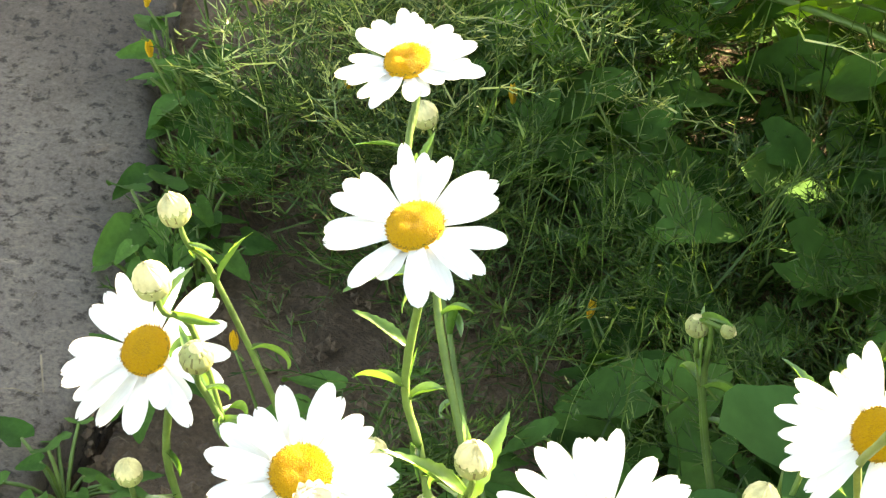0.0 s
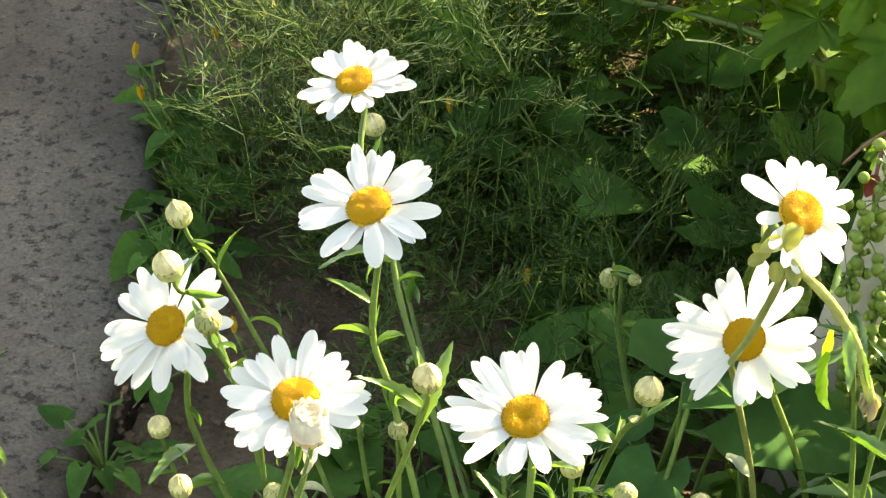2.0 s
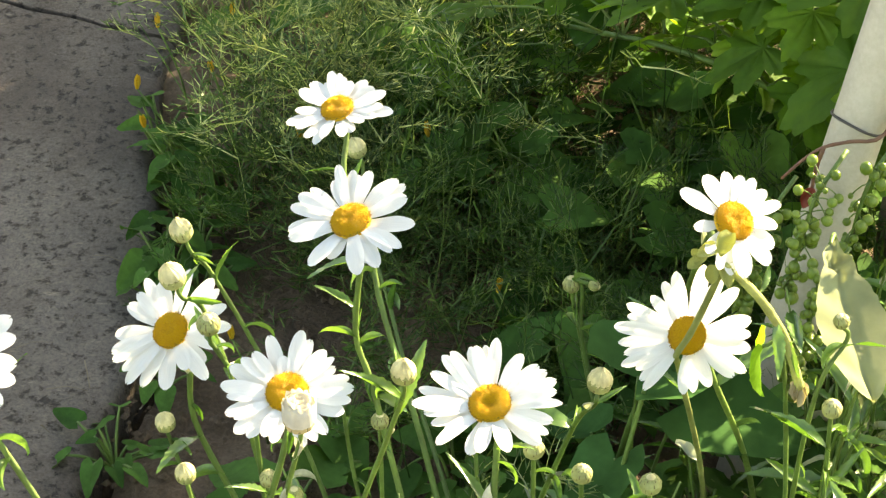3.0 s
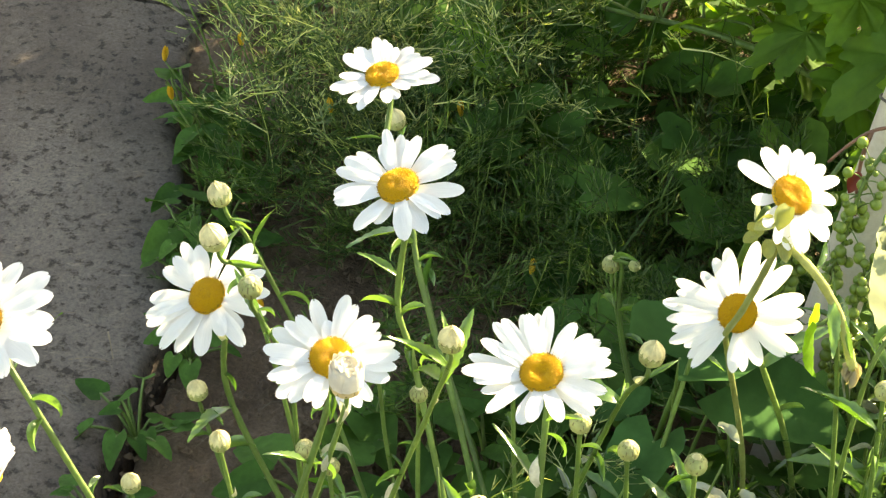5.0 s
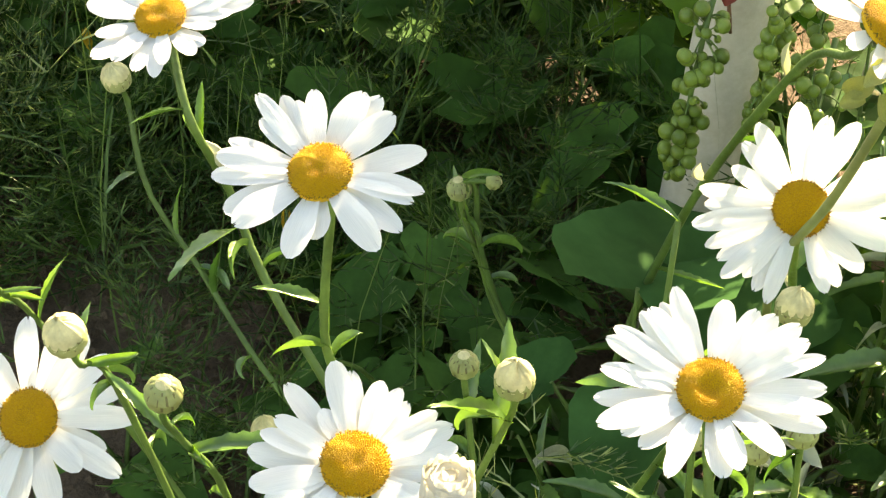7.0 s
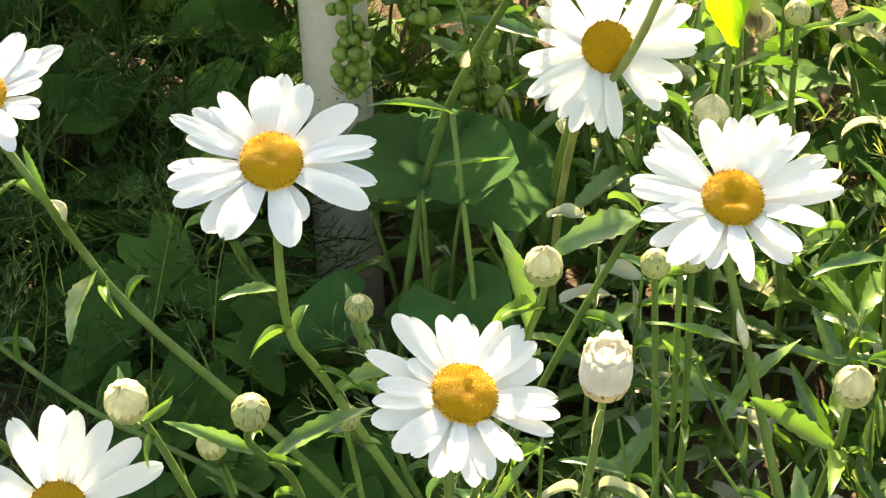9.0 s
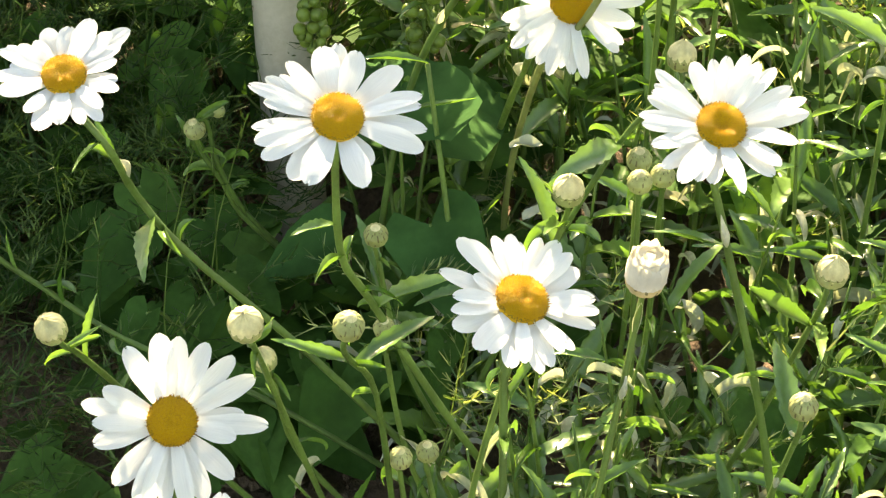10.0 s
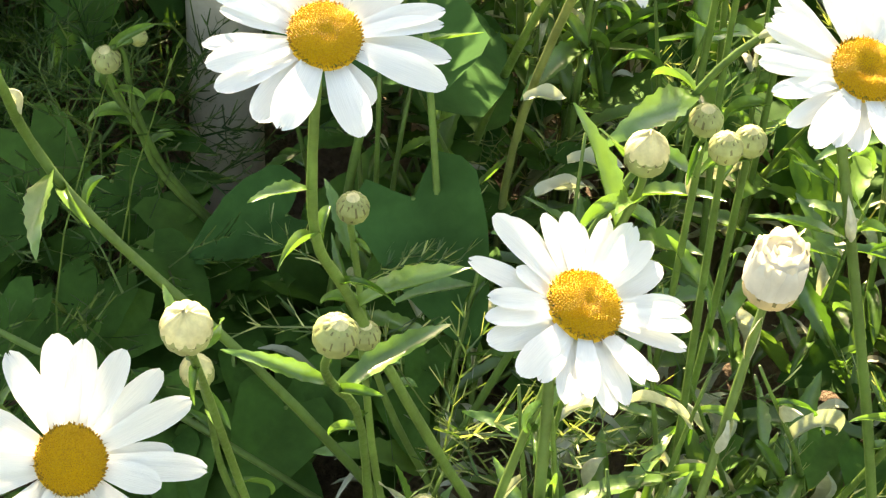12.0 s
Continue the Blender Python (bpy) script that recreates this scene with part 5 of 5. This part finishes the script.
def tendril():
    root = Vector((0.40, 0.42, 0.26))
    ob = thing("vine_tendril", Matrix.Translation(root), "reddish vine tendril hooked across the pipe", "tendril")
    me, _ = make_stem([root, (0.375, 0.33, 0.255), (0.3519, 0.285, 0.2439), (0.3312, 0.285, 0.2391), (0.3156, 0.285, 0.2352), (0.3033, 0.285, 0.2254), (0.2917, 0.285, 0.2118)], 0.0015, 0.0010, root, TENDRIL, 24, 6)
    part("cane", me, ob)
    me, _ = make_stem([(0.3156, 0.285, 0.2352), (0.3121, 0.284, 0.2185), (0.3108, 0.283, 0.1978), (0.312, 0.28, 0.175)], 0.0016, 0.0009, root, TENDRIL, 10, 6)
    part("side_shoot", me, ob)
    bm = bmesh.new()
    blade(bm, 0.014, 0.010, 8, 4, 0.2, 0.5, 0.8, wave=0.04)
    part("red_leaf", mesh_of("red_leaf", bm, RED_LEAF), ob, "small withered dark red leaf", frame_to((-0.2, -0.7, 0.6), 4.2, Vector((0.3112, 0.281, 0.207)) - root))


tendril()


def hairy_stalk():
    """A bent, hairy stalk that leans across one daisy and carries a tuft of small pale leaves before another."""
    root = Vector((0.235, 0.115, 0.0))
    ob = thing("hairy_stalk", Matrix.Translation(root), "bent hairy pale green stalk with a withered end", "stalk")
    top = Vector((0.2203, 0.0390, 0.3465))
    me, low = make_stem([root, (0.230, 0.110, 0.12), (0.208, 0.082, 0.235), (0.2028, 0.0633, 0.2636), (0.2080, 0.0530, 0.288), (0.2155, 0.0440, 0.322), top], 0.0017, 0.0019, root, PALE_STEM, 30, 7)
    part("stem", me, ob)
    me, arm = make_stem([top, (0.2285, 0.0375, 0.339), (0.2415, 0.0350, 0.324), (0.2545, 0.0352, 0.300), (0.2610, 0.0345, 0.280), (0.2650, 0.0340, 0.266)], 0.0021, 0.0028, root, HAIRY, 20, 8)
    part("stalk_end", me, ob, "pale hairy stalk end")
    # short hairs all along the pale end
    rng = random.Random(9)
    verts, faces = [], []
    for k in range(260):
        q = arm[rng.randrange(len(arm))] + Vector((rng.uniform(-0.001, 0.001), rng.uniform(-0.001, 0.001), rng.uniform(-0.002, 0.002)))
        way = Vector((rng.uniform(-1, 1), rng.uniform(-1, 1), rng.uniform(-0.6, 0.8))).normalized()
        ribbon(verts, faces, [q, q + way * rng.uniform(0.003, 0.005)], 0.00025, rng)
    me = bpy.data.meshes.new("hairs")
    me.from_pydata(verts, [], faces)
    me.materials.append(HAIRY)
    part("hairs", me, ob, "fine pale hairs")
    bm = bmesh.new()
    for k in range(11):
        m = Matrix.Translation(arm[-2]) @ Matrix.Rotation(k * 0.7, 4, "Z") @ Matrix.Rotation(rng.uniform(1.15, 1.55), 4, "Y")
        blade(bm, rng.uniform(0.009, 0.017), 0.0045, 8, 2, 0.2, 0.8, rng.uniform(-1.5, 1.5), m=m, wave=0.04)
    part("withered_leaf", mesh_of("withered", bm, DRY), ob, "withered buff leaf tuft")
    # the tuft of small cupped leaves at the bend
    for k, (q, a, up, size) in enumerate((((0.2263, 0.0580, 0.352), 4.2, 0.5, 0.013), ((0.2190, 0.0560, 0.345), 3.6, 0.8, 0.011), ((0.2149, 0.0550, 0.340), 3.3, 0.3, 0.012), ((0.2175, 0.0520, 0.336), 4.6, -0.1, 0.010), ((0.2210, 0.0500, 0.336), 5.2, 0.9, 0.011), ((0.2120, 0.0545, 0.334), 2.9, -0.2, 0.009), ((0.2225, 0.0530, 0.344), 1.0, 1.1, 0.010))):
        bm = bmesh.new()
        blade(bm, 1.0, 0.72, 8, 6, 0.25, 0.45, 0.3 * math.sin(k * 2), lambda t: math.sin(math.pi * min(1, 0.12 + t * 0.87)) ** 0.6, wave=0.03)
        m = frame_to((-0.2 + 0.5 * math.sin(k * 2.1), -0.6, 0.7 + 0.4 * math.cos(k * 1.3)), a, Vector(q) - root + Vector((-0.0020, -0.0110, 0.0085)))
        part("leaf", mesh_of("leaf", bm, HAIRY), ob, "small cupped pale green leaf", m @ Matrix.Scale(size, 4))
    for where, size, a, up, kind in ((0.5, 0.030, 5.0, -0.9, 2), (0.55, 0.034, 5.8, -1.2, 4), (0.35, 0.020, 1.0, 0.2, 5)):
        leaf_on(ob, arm, where, size, a, up, kind)


hairy_stalk()


def lime_leaf():
    """A small weed with one heart-shaped leaf that the sun shines through."""
    root, at = Vector((0.262, 0.030, 0.0)), Vector((0.2430, 0.0330, 0.2960))
    ob = thing("lime_leaf_plant", Matrix.Translation(root), "weed with a bright lime leaf lit from behind", "weed")
    me, _ = make_stem([root, (0.266, 0.040, 0.15), (0.255, 0.036, 0.285), at], 0.0016, 0.0011, root, STEM, 12, 6)
    part("stem", me, ob)
    leaf = HEARTS[1].copy()
    leaf.materials[0] = LIME
    z, x = Vector((-0.93, 0.315, 0.167)).normalized(), Vector((-0.1, 0.05, -1.0))
    x = (x - z * x.dot(z)).normalized()
    m = Matrix.Translation(at - root) @ Matrix((x, z.cross(x), z)).transposed().to_4x4()
    part("leaf", leaf, ob, "lime green heart-shaped leaf", m @ Matrix.Scale(0.034, 4))


lime_leaf()


def pale_leaf():
    """A weed holding up one large pale leaf, folded along its midrib and crumpled where it joins its stalk."""
    root = Vector((0.318, 0.135, 0.0))
    ob = thing("pale_leaf_plant", Matrix.Translation(root), "weed with one large pale leaf in full sun", "weed")
    base, tip = Vector((0.2930, 0.1293, 0.285)), Vector((0.3070, 0.0470, 0.238))
    me, pts = make_stem([root, (0.318, 0.15, 0.15), (0.300, 0.145, 0.27), base], 0.002, 0.0013, root, STEM, 14, 6)
    part("stem", me, ob)
    x = (tip - base).normalized()
    z = Vector((0.10, -0.25, 1.0))
    z = (z - x * z.dot(x)).normalized()
    y = z.cross(x)
    bm = bmesh.new()

    def outline(t):
        neck = 0.10 + 0.38 * math.exp(-((t - 0.10) / 0.06) ** 2)
        body = max(0.0, (t - 0.16) / 0.84)
        return max(neck if t < 0.2 else 0.0, math.sin(math.pi * min(1.0, 0.10 + body * 0.9)) ** 0.75 if t > 0.16 else 0.0)
    grid = blade(bm, (tip - base).length, 0.040, 30, 10, -0.06, 0.0, 0.0, outline)
    rng = random.Random(3)
    for i, row in enumerate(grid):
        for j, v in enumerate(row):
            s, t = 2 * j / 10 - 1, i / 30
            v.co.z += 0.004 * abs(s) - (0.0016 if j == 5 else 0.0) + 0.0007 * math.sin(9 * t * 3.1 + 4 * abs(s)) + (0.004 * math.sin(t * 40 + s * 2) if t < 0.22 else 0.0)
            if j in (0, 10):
                v.co.y *= 1 + rng.uniform(-0.06, 0.05)
    m = Matrix.Translation(base - root) @ Matrix((x, y, z)).transposed().to_4x4()
    part("leaf", mesh_of("leaf", bm, PALE), ob, "pale woolly leaf folded along its midrib", m)


pale_leaf()
